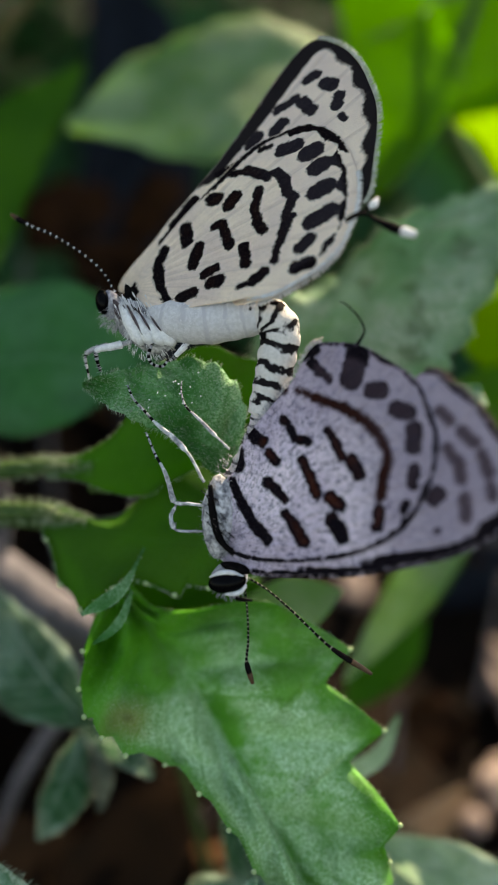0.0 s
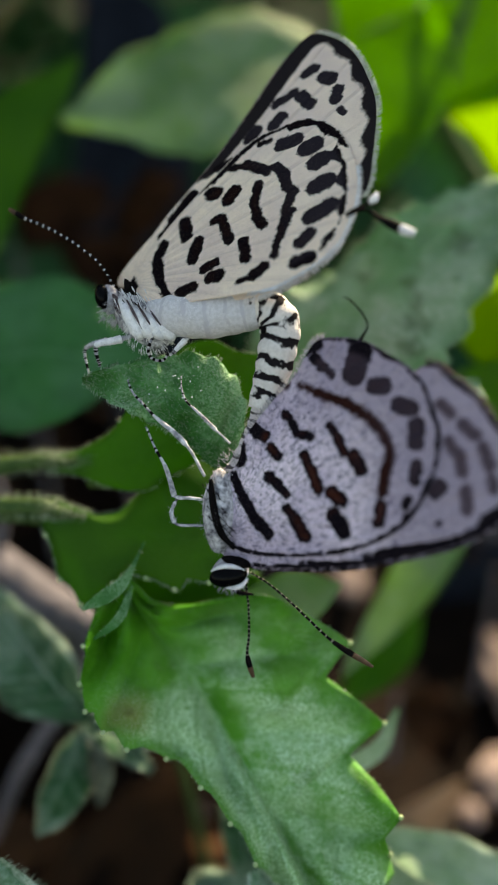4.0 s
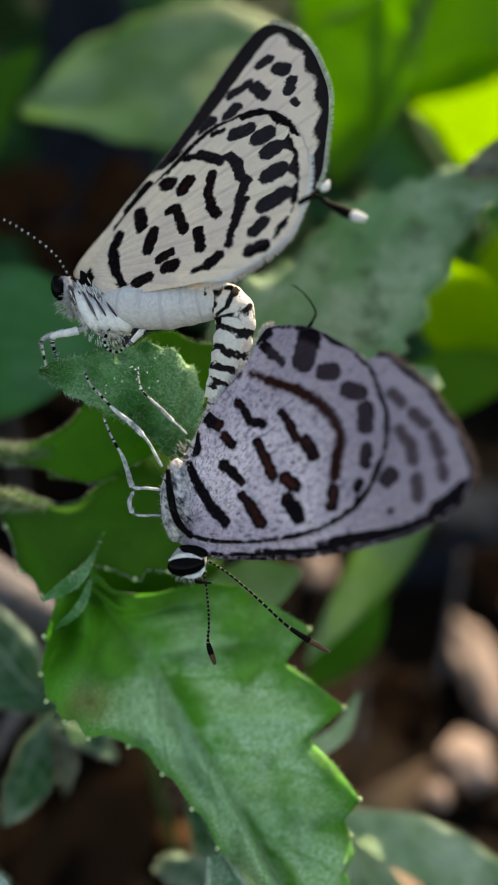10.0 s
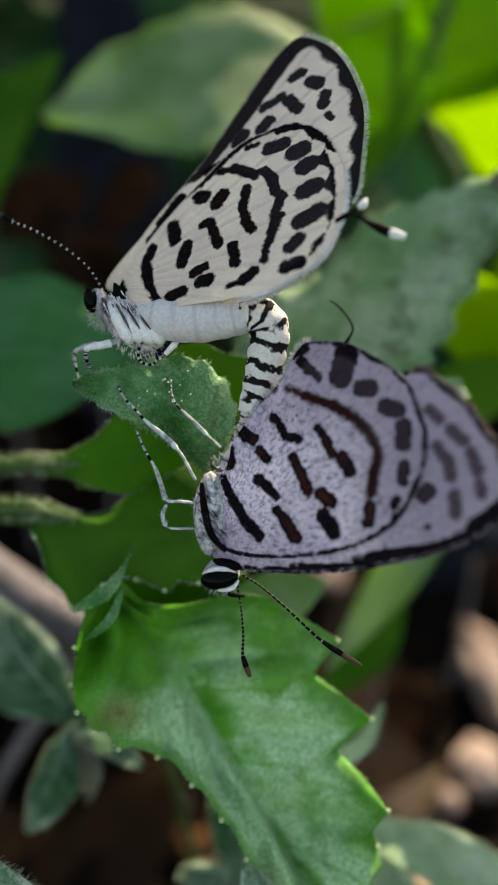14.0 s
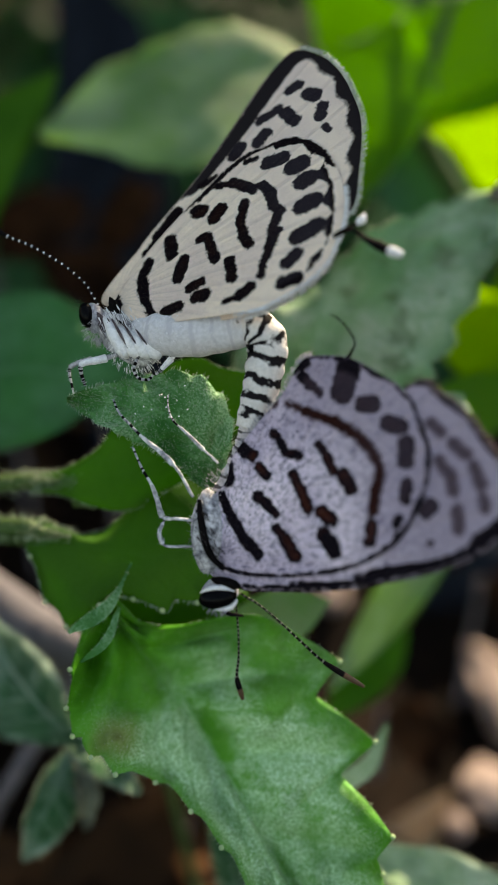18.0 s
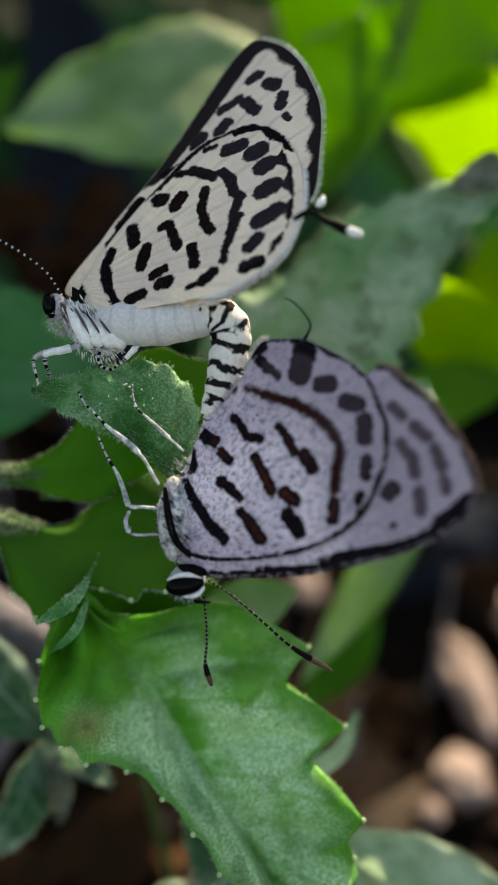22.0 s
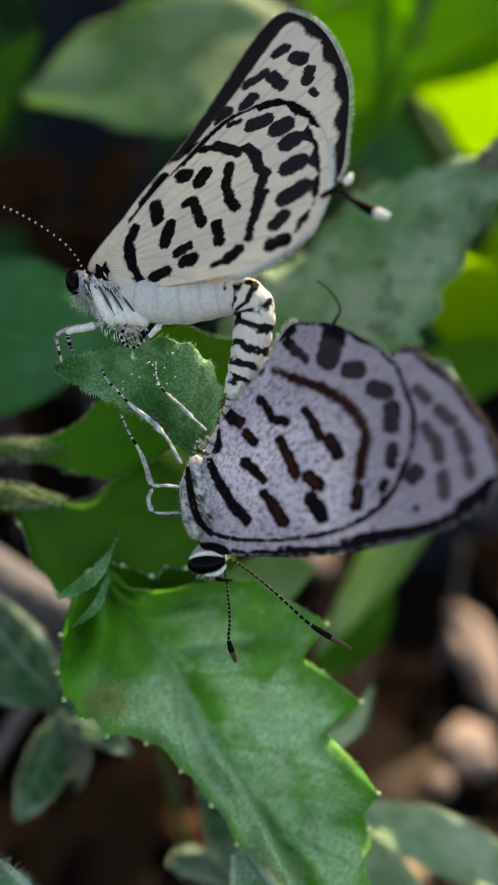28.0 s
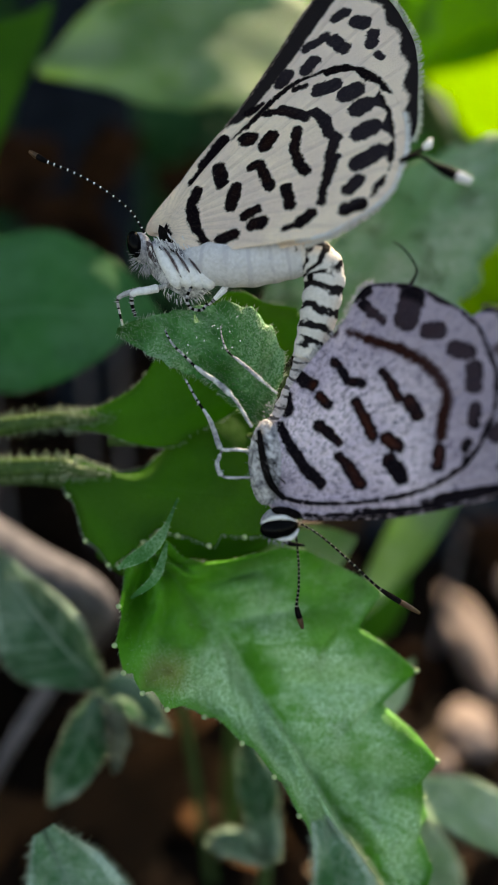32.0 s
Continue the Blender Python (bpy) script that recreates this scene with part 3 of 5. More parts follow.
# ---- the toothed herb that carries the butterflies ----
def toothed_herb():
    top = (-17.5, -2.0, 47.5)
    h = height_of(*top)
    root = drop_to_soil(-34.0, -10.0, 52.0)
    herb = thing("toothed_herb", root, "green hairy herb with toothed leaves on dark soil", "plant")
    stem(herb, [root, (-27.0, -16.0, 53.0), (-20.0, -6.5, 49.5), top, below((-17.0, -2.0, 47.5), -14)], (1.3, 1.25, 1.2, 1.1, 0.9), hairs=500)
    # broad lower leaf
    stem(herb, [below(top, 2.6), (-11.5, -4.5, 48.4), (-8.2, -6.2, 47.0), (-4.8, -9.8, 45.5)], (0.5, 0.4, 0.35, 0.08), name="petiole")
    leaf(herb, (-7.0, -7.4, 45.8), (-1.6, -14.8, 44.7), (5.8, -27.5, 43.0), (0.8, 6.2, 6.3, 5.7, 4.2, 0.3), (0.8, 4.7, 3.0, 2.4, 2.0, 0.2),
         LEAF, (0.05, 0.35, 1), teeth=13, tooth=(0.0, 0.08), fold=0.20, wave=1.4, quilt=0.75, down=3200, hairs=300, glands=True, label="broad green leaf with forward teeth and felted patches", seed=1.0, hair_length=0.22,
         rims=(((0, 0.5), (0.12, 0.7), (0.17, 1.4), (0.215, 2.4), (0.25, 3.6), (0.28, 4.7), (0.34, 6.0), (0.42, 6.7), (0.505, 7.7), (0.53, 5.75), (0.58, 6.3), (0.655, 7.15), (0.668, 4.85), (0.72, 5.2), (0.785, 5.35), (0.80, 4.2), (0.84, 4.2), (0.87, 3.95), (0.885, 3.1), (0.94, 2.7), (1, 0.3)),
               ((0, 0.9), (0.10, 3.1), (0.21, 4.7), (0.30, 4.9), (0.41, 4.3), (0.47, 3.2), (0.53, 2.5), (0.60, 2.05), (0.68, 1.75), (0.82, 1.85), (0.92, 1.5), (1, 0.2))))
    # middle leaf
    stem(herb, [below(top, 2.2), (-11.5, -3.7, 46.6), (-10.2, -3.95, 46.2), (-8.4, -4.2, 45.6)], (0.6, 0.5, 0.36, 0.06), name="petiole", hairs=700, length=0.6)
    leaf(herb, (-10.8, -3.9, 46.3), (-4.8, -5.0, 44.3), (2.5, -5.5, 42.8), (0.45, 0.9, 3.8, 4.2, 2.2, 0.2), (0.5, 2.7, 4.6, 3.2, 2.0, 0.2),
         LEAF_BARE, (0.05, 0.25, 1), teeth=9, tooth=(0.02, 0.03), fold=-0.1, wave=0.6, hairs=700, glands=True, label="green lobed leaf shining with light from behind", seed=2.0, hair_length=0.32,
         rims=(((0, 0.8), (0.11, 0.6), (0.22, 0.5), (0.30, 1.0), (0.36, 1.9), (0.41, 3.0), (0.44, 3.9), (0.46, 5.0), (0.56, 5.3), (0.70, 4.6), (0.86, 3.0), (1, 0.2)),
               ((0, 0.8), (0.08, 1.7), (0.15, 3.2), (0.22, 3.6), (0.28, 4.3), (0.35, 3.2), (0.42, 2.0), (0.525, 2.2), (0.62, 2.6), (0.64, 2.0), (0.75, 2.0), (1, 0.2))))
    stem(herb, [(-10.8, -4.4, 46.9), (-9.6, -6.2, 47.2), (-9.2, -8.0, 47.2)], (0.3, 0.28, 0.25), name="petiole")
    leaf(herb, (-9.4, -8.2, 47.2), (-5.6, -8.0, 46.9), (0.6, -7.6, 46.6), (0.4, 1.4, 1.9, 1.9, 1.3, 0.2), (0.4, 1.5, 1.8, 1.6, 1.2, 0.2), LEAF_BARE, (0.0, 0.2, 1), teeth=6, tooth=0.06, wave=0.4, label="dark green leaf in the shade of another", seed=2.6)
    # upper leaf in shade
    stem(herb, [top, (-11.5, -1.3, 46.8), (-9.8, -1.35, 46.2), (-8.0, -1.1, 45.6)], (0.55, 0.45, 0.32, 0.06), name="petiole", hairs=700, length=0.6)
    leaf(herb, (-10.8, -1.4, 46.4), (-5.4, -0.6, 44.6), (1.5, 2.6, 43.6), (0.4, 0.7, 1.6, 3.2, 3.9, 1.6), (0.4, 0.9, 1.9, 1.7, 1.0, 0.1),
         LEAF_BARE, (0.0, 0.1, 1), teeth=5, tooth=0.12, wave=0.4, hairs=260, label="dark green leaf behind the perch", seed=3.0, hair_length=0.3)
    # leaf on which the butterflies sit
    perch = leaf(herb, (-1.0, -1.7, 42.4), (-3.1, 1.7, 41.3), (-7.9, 2.75, 41.2), (0.2, 0.9, 1.4, 1.55, 1.45, 1.0, 0.1), (0.25, 1.3, 2.3, 2.5, 1.7, 0.95, 0.1),
         LEAF_FELT, (-0.1, 0.12, 1), teeth=11, tooth=0.1, fold=-0.14, wave=0.7, quilt=0.16, down=2200, hairs=300, label="felted grey-green leaf tip", seed=4.0, hair_length=0.3)
    random.seed(23)
    flecks = [ball((random.uniform(-4.8, -2.2), random.uniform(1.5, 3.4), 40.6 + random.uniform(0.1, 0.35)), (0.05, 0.035, 0.04), (0, 0, random.uniform(0, 180)), 0.3, 5, 6, k) for k in range(13)]
    tagged(part("pale_fleck", *joined(flecks), WHITE, perch, "pale crumbs caught in the felt"), kind="stuff")
    stem(herb, [(-8.6, -2.4, 47.0), (-3.0, -2.6, 46.0), (-0.4, -2.2, 44.0), (-1.0, -1.7, 42.5)], (0.3, 0.28, 0.25, 0.2), name="petiole")
    # leaves half hidden behind the broad one
    stem(herb, [(-8.2, -6.2, 47.2), (-4.0, -8.4, 48.6), (-1.0, -9.6, 48.2)], (0.3, 0.28, 0.22), name="petiole")
    stem(herb, [(-6.0, -7.8, 47.6), (0.0, -14.0, 49.5), (4.6, -18.8, 48.8)], (0.3, 0.28, 0.22), name="petiole")
    leaf(herb, (4.6, -18.8, 48.6), (7.3, -18.0, 49.6), (8.7, -15.8, 50.4), (0.2, 0.5, 0.5, 0.35, 0.1), (0.2, 0.5, 0.5, 0.35, 0.1), LEAF_SILVER, (0.1, 0.5, 1), hairs=60, label="pale hairy leaf end", seed=6.5)
    leaf(herb, (-1.0, -9.6, 48.0), (2.4, -9.3, 49.2), (5.4, -8.6, 50.4), (0.3, 1.3, 1.7, 1.2, 0.1), (0.3, 1.3, 1.7, 1.2, 0.1), LEAF_VEIL, (-0.1, 0.0, 1), label="pale yellow-green leaf end", seed=6.8)
    # small curled bracts
    leaf(herb, (-5.2, -5.2, 43.2), (-6.3, -7.2, 42.6), (-8.2, -8.4, 42.4), (0.05, 0.10, 0.30, 0.36, 0.08), (0.05, 0.10, 0.30, 0.32, 0.08), LEAF_FELT, (0.2, 0.3, 1), hairs=22, label="small curled felted bract", name="bract", seed=5.0, hair_length=0.25)
    leaf(herb, (-5.8, -7.3, 43.0), (-6.4, -8.8, 42.4), (-7.6, -9.8, 42.2), (0.05, 0.2, 0.25, 0.2, 0.05), (0.05, 0.15, 0.2, 0.15, 0.05), LEAF_FELT, (0.2, 0.3, 1), hairs=14, label="narrow curled felted bract", name="bract", seed=6.0, hair_length=0.2)
    return herb


toothed_herb()


# ---- the plants behind ----
def grey_leaf_herb():
    foot = drop_to_soil(0.0, 2.0, 52.0)
    herb = thing("grey_leaf_herb", foot, "grey-green felted herb standing behind the butterflies", "plant")
    stem(herb, [foot, below((0.0, 1.0, 51.5), 6), (0.4, 3.0, 50.5)], (1.0, 0.8, 0.5))
    leaf(herb, (0.0, 3.2, 50.0), (9.2, 9.4, 50.2), (19.4, 15.9, 51.5), (0.6, 3.6, 3.1, 3.3, 2.9, 0.5), (0.6, 4.4, 5.5, 3.7, 1.7, 0.3),
         LEAF_PALE, (-0.1, 0.4, 1), quilt=0.2, teeth=10, tooth=0.15, wave=1.4, hairs=700, label="broad felted grey-green leaf with a nibbled brown rim", seed=7.0)
    stem(herb, [(0.2, 1.6, 51.0), (1.6, -0.6, 50.0), (3.0, -2.0, 48.5)], (0.4, 0.35, 0.3), name="petiole")
    stem(herb, [(0.2, 1.0, 51.2), (8.0, 0.5, 55.0), (15.5, -2.0, 58.0)], (0.5, 0.45, 0.4), name="petiole")
    stem(herb, [(15.2, -1.9, 58.0), (15.6, -8.0, 63.0), (13.2, -13.6, 66.5)], (0.3, 0.25, 0.2), name="petiole")
    leaf(herb, (3.0, -2.0, 48.5), (8.5, 1.2, 48.6), (13.2, 2.6, 48.8), (0.3, 1.6, 2.0, 1.4, 0.6), (0.3, 1.6, 2.0, 1.4, 0.6),
         LEAF_PALE, (0.0, 0.5, 1), wave=0.5, label="felted grey-green leaf end", seed=8.0)
    leaf(herb, (15.4, 14.8, 50.9), (17.2, 15.6, 51.0), (19.8, 16.0, 51.2), (0.3, 0.9, 1.0, 0.8, 0.1), (0.3, 1.0, 1.2, 0.9, 0.1), WITHERED, (-0.3, 0.3, 1), wave=0.8, fold=0.3, name="withered_tip", label="grey-brown withered curled leaf tip", seed=8.7)
    leaf(herb, (15.5, -2.0, 58.0), (11.5, -8.5, 58.0), (6.3, -16.0, 58.0), (0.6, 1.7, 1.9, 1.4, 0.1), (0.6, 1.5, 1.5, 1.0, 0.1),
         LEAF_VEIL, (0.0, 0.5, 1), wave=0.4, label="narrow pale green leaf hanging down", seed=8.5)
    leaf(herb, (13.2, -13.6, 66.5), (10.4, -16.8, 66.0), (6.8, -20.6, 66.0), (0.4, 1.5, 1.9, 1.3, 0.1), (0.4, 1.5, 1.9, 1.3, 0.1),
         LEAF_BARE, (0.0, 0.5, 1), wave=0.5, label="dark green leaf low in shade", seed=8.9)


def sunny_herb():
    node = (15.4, 27.0, 71.0)
    foot = drop_to_soil(50.0, 0.0, 90.0)
    herb = thing("sunny_herb", foot, "bright green herb with broad leaves lit from behind", "plant")
    stem(herb, [foot, (34.0, 4.0, 84.0), node], (1.4, 1.2, 0.8))
    stem(herb, [node, (14.0, 27.6, 70.2), (12.0, 27.5, 69.0)], (0.5, 0.45, 0.4), name="petiole")
    stem(herb, [node, (16.2, 30.5, 69.6), (13.4, 33.0, 66.6)], (0.5, 0.45, 0.4), name="petiole")
    leaf(herb, (12.0, 27.5, 69.0), (0.0, 27.0, 66.0), (-13.8, 24.0, 65.0), (0.6, 6.0, 7.6, 5.4, 0.3), (0.6, 6.2, 7.6, 5.2, 0.3), LEAF_VEIL, (0, 0.45, 1), teeth=8, tooth=0.06, wave=1.0, hairs=120, label="broad pale grey-green leaf", seed=9.0)
    leaf(herb, (13.4, 33.0, 66.4), (12.2, 26.2, 65.6), (9.9, 18.4, 65.0), (0.6, 3.2, 3.3, 1.9, 0.3), (0.6, 5.6, 6.0, 3.6, 0.4), LEAF_MID, (-0.1, 0.05, 1), wave=0.9, hairs=120, label="broad bright green leaf", seed=10.0)
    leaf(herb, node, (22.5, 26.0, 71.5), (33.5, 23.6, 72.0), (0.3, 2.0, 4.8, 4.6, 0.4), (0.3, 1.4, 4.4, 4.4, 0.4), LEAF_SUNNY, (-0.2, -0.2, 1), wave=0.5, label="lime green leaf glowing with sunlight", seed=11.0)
    leaf(herb, node, (21.0, 33.0, 72.0), (28.0, 41.0, 74.0), (0.3, 4.0, 5.5, 4.0, 0.4), (0.3, 4.0, 5.5, 4.0, 0.4), LEAF_MID, (-0.2, -0.1, 1), wave=0.9, label="bright green leaf with brown flecks", seed=12.0)
    # leaf added out of view to keep a sun fleck off the grey-green leaf
    stem(herb, [node, (18.5, 36.0, 71.0), (20.5, 41.5, 69.0)], (0.7, 0.5, 0.35), name="petiole")
    leaf(herb, (20.0, 40.5, 69.2), (26.0, 46.0, 67.0), (32.0, 51.0, 65.5), (0.3, 4.0, 5.5, 4.0, 0.4), (0.3, 4.0, 5.5, 4.0, 0.4), LEAF_MID, (0.2, 0.7, 0.6), wave=0.5, label="unseen green leaf added to shade the grey-green leaf", seed=13.5)
    leaf(herb, node, (14.0, 33.0, 74.0), (8.0, 42.0, 78.0), (0.3, 3.0, 4.5, 3.5, 0.4), (0.3, 3.0, 4.5, 3.5, 0.4), LEAF_MID, (-0.2, -0.1, 1), wave=0.5, label="bright green leaf", seed=13.0)


def low_herb():
    node = (24.0, 4.0, 64.0)
    foot = drop_to_soil(40.0, 0.0, 66.0)
    herb = thing("low_herb", foot, "yellow-green herb in broken sunlight", "plant")
    stem(herb, [foot, (34.0, 0.0, 65.0), node], (1.1, 0.9, 0.6))
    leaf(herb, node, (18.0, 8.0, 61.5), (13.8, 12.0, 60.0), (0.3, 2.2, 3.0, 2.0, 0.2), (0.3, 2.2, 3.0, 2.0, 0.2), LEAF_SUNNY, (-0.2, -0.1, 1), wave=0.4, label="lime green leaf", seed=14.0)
    leaf(herb, node, (17.0, 3.0, 61.0), (11.5, 0.0, 60.0), (0.3, 1.8, 2.5, 1.7, 0.2), (0.3, 1.8, 2.3, 1.6, 0.2), LEAF_MID, (-0.2, -0.1, 1), wave=0.4, label="green leaf", seed=15.0)
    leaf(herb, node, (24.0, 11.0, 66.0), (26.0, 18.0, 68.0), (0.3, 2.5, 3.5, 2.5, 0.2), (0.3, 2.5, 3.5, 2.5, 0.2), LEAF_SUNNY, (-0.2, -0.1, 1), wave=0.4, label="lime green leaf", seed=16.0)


def shade_herb():
    node = (-22.0, 4.0, 58.0)
    foot = drop_to_soil(-48.0, -6.0, 64.0)
    herb = thing("shade_herb", foot, "dark green herb in shade", "plant")
    stem(herb, [foot, (-36.0, -6.0, 62.0), node], (1.2, 1.0, 0.7))
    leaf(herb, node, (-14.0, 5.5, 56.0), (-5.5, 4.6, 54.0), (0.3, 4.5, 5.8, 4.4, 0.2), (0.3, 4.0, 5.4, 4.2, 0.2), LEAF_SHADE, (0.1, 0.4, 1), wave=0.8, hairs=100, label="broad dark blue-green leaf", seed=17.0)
    leaf(herb, node, (-19.0, 20.0, 64.0), (-12.6, 29.0, 66.0), (0.3, 2.6, 3.2, 2.2, 0.2), (0.3, 2.6, 3.2, 2.2, 0.2), LEAF_BARE, (0.2, 0.3, 1), wave=0.8, label="dark green leaf", seed=18.0)


def grass_blade():
    foot = drop_to_soil(-36.0, 2.0, 74.0)
    ob = thing("grass_blade", foot, "olive-brown dry blade of grass leaning across", "grass")
    leaf(ob, foot, (-26.0, 20.0, 70.0), (-15.6, 37.0, 68.0), (0.4, 0.9, 1.0, 0.8, 0.1), (0.4, 0.9, 1.0, 0.8, 0.1), DRY_BLADE, (0.2, 0.2, 1), fold=0.3, wave=0.3, name="blade", seed=19.0)


def folded_seedling():
    """The seedling beside the twig: a large folded leaf, smaller ones round it, one of them withered."""
    node = (-9.6, -17.0, 52.0)
    foot = drop_to_soil(-2.0, -17.0, 58.0)
    herb = thing("silver_seedling", foot, "silvery seedling with folded leaves beside a pale twig", "plant", "silvery seedlings")
    stem(herb, [foot, (-5.4, -18.0, 55.0), node], (0.4, 0.3, 0.28), STEM_DARK)
    leaf(herb, node, (-12.4, -13.4, 51.5), (-16.0, -8.6, 53.0), (0.3, 1.6, 2.7, 3.0, 2.4, 1.2, 0.1), (0.3, 1.1, 1.7, 1.9, 1.6, 0.9, 0.1), LEAF_GREY, (0.1, 0.4, 1), fold=-0.55, quilt=0.12, wave=0.5, down=500, hairs=260, label="large folded leaf, dark green with a pale half", seed=31.0)
    leaf(herb, node, (-7.9, -17.2, 51.0), (-5.6, -19.6, 50.8), (0.3, 0.7, 0.9, 0.9, 0.5, 0.1), (0.3, 0.9, 1.3, 1.3, 0.8, 0.1), LEAF_GREY, (0.1, 0.7, 1), fold=0.6, wave=0.4, down=300, hairs=240, label="small leaf with a pale hairy rim", seed=32.0)
    leaf(herb, node, (-11.0, -20.2, 51.2), (-12.9, -24.0, 52.6), (0.3, 0.9, 1.3, 1.4, 1.1, 0.1), (0.3, 0.9, 1.2, 1.3, 1.0, 0.1), LEAF_GREY, (-0.2, 0.4, 1), fold=-0.5, wave=0.5, down=300, hairs=220, label="drooping leaf with a pale ridge", seed=33.0)
    leaf(herb, (-9.5, -17.3, 52.0), (-8.8, -19.6, 51.4), (-9.0, -22.2, 52.2), (0.2, 0.6, 0.8, 0.6, 0.1), (0.2, 0.5, 0.7, 0.5, 0.1), WITHERED, (0.2, 0.3, 1), fold=0.4, wave=0.8, name="withered_leaf", label="shrivelled brownish leaf", seed=34.0)


def silver_seedling(node, blades, label, mat=LEAF_GREY, fold=0.45, hairs=260):
    """A low seedling with pale felted leaves; each blade: tip, half width."""
    foot = drop_to_soil(*node)
    herb = thing("silver_seedling", foot, label, "plant", "silvery seedlings")
    stem(herb, [foot, below(node, height_of(*node) * 0.5), node], (0.6, 0.5, 0.4), STEM_DARK)
    for k, (tip, w) in enumerate(blades):
        mid = tuple(0.5 * (a + b) + c for a, b, c in zip(node, tip, (0, 0.8, -1.0)))
        leaf(herb, node, mid, tip, (0.3, 0.6 * w, 0.9 * w, w, 0.95 * w, 0.75 * w, 0.22 * w), (0.3, 0.65 * w, 0.9 * w, w, 0.92 * w, 0.7 * w, 0.2 * w), mat, (0.1, 0.5, 1), cup=-0.03, fold=fold, quilt=0.12, wave=0.9, down=500, hairs=hairs, label="grey-green leaf with a pale hairy rim", seed=20.0 + k + node[0])


grey_leaf_herb()
sunny_herb()
low_herb()
shade_herb()
folded_seedling()
grass_blade()
silver_seedling((7.3, -24.0, 52.5), [((18.8, -29.6, 52.0), 1.7), ((12.0, -34.5, 54.0), 1.6)], "pale silvery seedling with a broad curved leaf", LEAF_SILVER, 0.25)
silver_seedling((-6.0, -31.0, 37.0), [((-11.4, -18.6, 38.0), 2.3)], "silvery seedling with hairy leaves close to the eye", LEAF_DOWNY, 0.3, 700)
silver_seedling((2.6, -30.0, 37.6), [((0.2, -18.3, 36.4), 1.5)], "silvery seedling with one hairy upright leaf", LEAF_DOWNY, 0.3, 700)
silver_seedling((0.2, -29.0, 54.0), [((-1.0, -21.4, 54.0), 1.2), ((-3.6, -27.0, 53.0), 0.8)], "small silvery seedling in shade")


def dry_twig():
    a, b, c = (-32.0, -0.4, 64.0), (-10.4, -14.4, 61.0), (-14.0, -26.0, 95.0)
    ob = thing("dry_twig", c, "pale grey dry twig leaning over the soil", "twig")
    wood = stem(ob, [a, (-24.2, -5.3, 63.0), (-15.8, -11.0, 62.0), b, c], (1.7, 1.8, 1.9, 1.6, 0.9), TWIG, name="twig_wood")
    stem(ob, [b, (-13.6, -19.6, 62.0), (-17.0, -25.0, 64.0), (-21.0, -33.0, 72.0)], (0.7, 0.6, 0.55, 0.4), TWIG, name="side_twig")
    part("twig_knot", *ball((-17.4, -9.9, 61.9), (1.75, 2.0, 1.8), (0, 0, 40), 0.3, 10, 14, 2.0), TWIG, wood)
    stem(ob, [(-18.0, -9.4, 61.9), (-17.0, -5.0, 61.0), (-17.4, -2.0, 60.5)], (0.5, 0.35, 0.15), TWIG, name="side_twig")


dry_twig()


# ---- litter and far foliage ----
def litter():
    random.seed(5)
    verts, faces = [], []
    for _ in range(900):
        x, y = random.uniform(-0.12, 0.14), random.uniform(0.0, 0.30)
        if math.hypot((x - 0.020) / 0.013, (y - 0.066) / 0.022) < 1:
            continue
        z = max(ground_height(x, y), -0.004) + random.uniform(0.0005, 0.003)
        m = pose(x, y, z, random.uniform(-35, 35), random.uniform(-35, 35), random.uniform(0, 360))
        ln, w, c = random.uniform(0.004, 0.013), random.uniform(0.0012, 0.0045), random.uniform(-0.002, 0.003)
        o = len(verts)
        for u, h in ((-1, 0.1), (-0.4, 0.9), (0.3, 1), (1, 0.08)):
            for v in (-1, 0, 1):
                verts.append(m @ Vector((u * ln, v * h * w, c * (u * u + 0.6 * v * v))))
        for r in range(3):
            for q in range(2):
                i = o + r * 3 + q
                faces.append((i, i + 1, i + 4, i + 3))
    me = bpy.data.meshes.new("leaf_litter")
    me.from_pydata(verts, [], faces)
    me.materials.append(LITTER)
    tagged(new("leaf_litter", me), "brown dry leaf litter scattered on soil", "litter", kind="stuff")


def far_foliage():
    random.seed(8)
    verts, faces = [], []
    for _ in range(2400):
        y = 0.15 + 0.45 * random.random() ** 1.3
        x = random.uniform(-0.40, 0.40) * (0.35 + y * 1.6)
        z = random.uniform(0.0, 0.03 + 0.30 * (y - 0.12)) * random.uniform(0.5, 1.0)
        m = pose(x, y, z, random.uniform(-50, 50), random.uniform(-40, 40), random.uniform(0, 360))
        ln, w = random.uniform(0.008, 0.02), random.uniform(0.003, 0.008)
        o = len(verts)
        for u, h in ((-1, 0.1), (-0.5, 0.8), (0.1, 1), (0.6, 0.6), (1, 0.05)):
            for v in (-1, 0, 1):
                verts.append(m @ Vector((u * ln, v * h * w, -0.15 * ln * u * u + 0.25 * w * abs(v))))
        for r in range(4):
            for q in range(2):
                i = o + r * 3 + q
                faces.append((i, i + 1, i + 4, i + 3))
    me = bpy.data.meshes.new("far_foliage")
    me.from_pydata(verts, [], faces)
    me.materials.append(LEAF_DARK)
    tagged(new("far_foliage", me), "dense dark green undergrowth in shade", "undergrowth", kind="stuff")


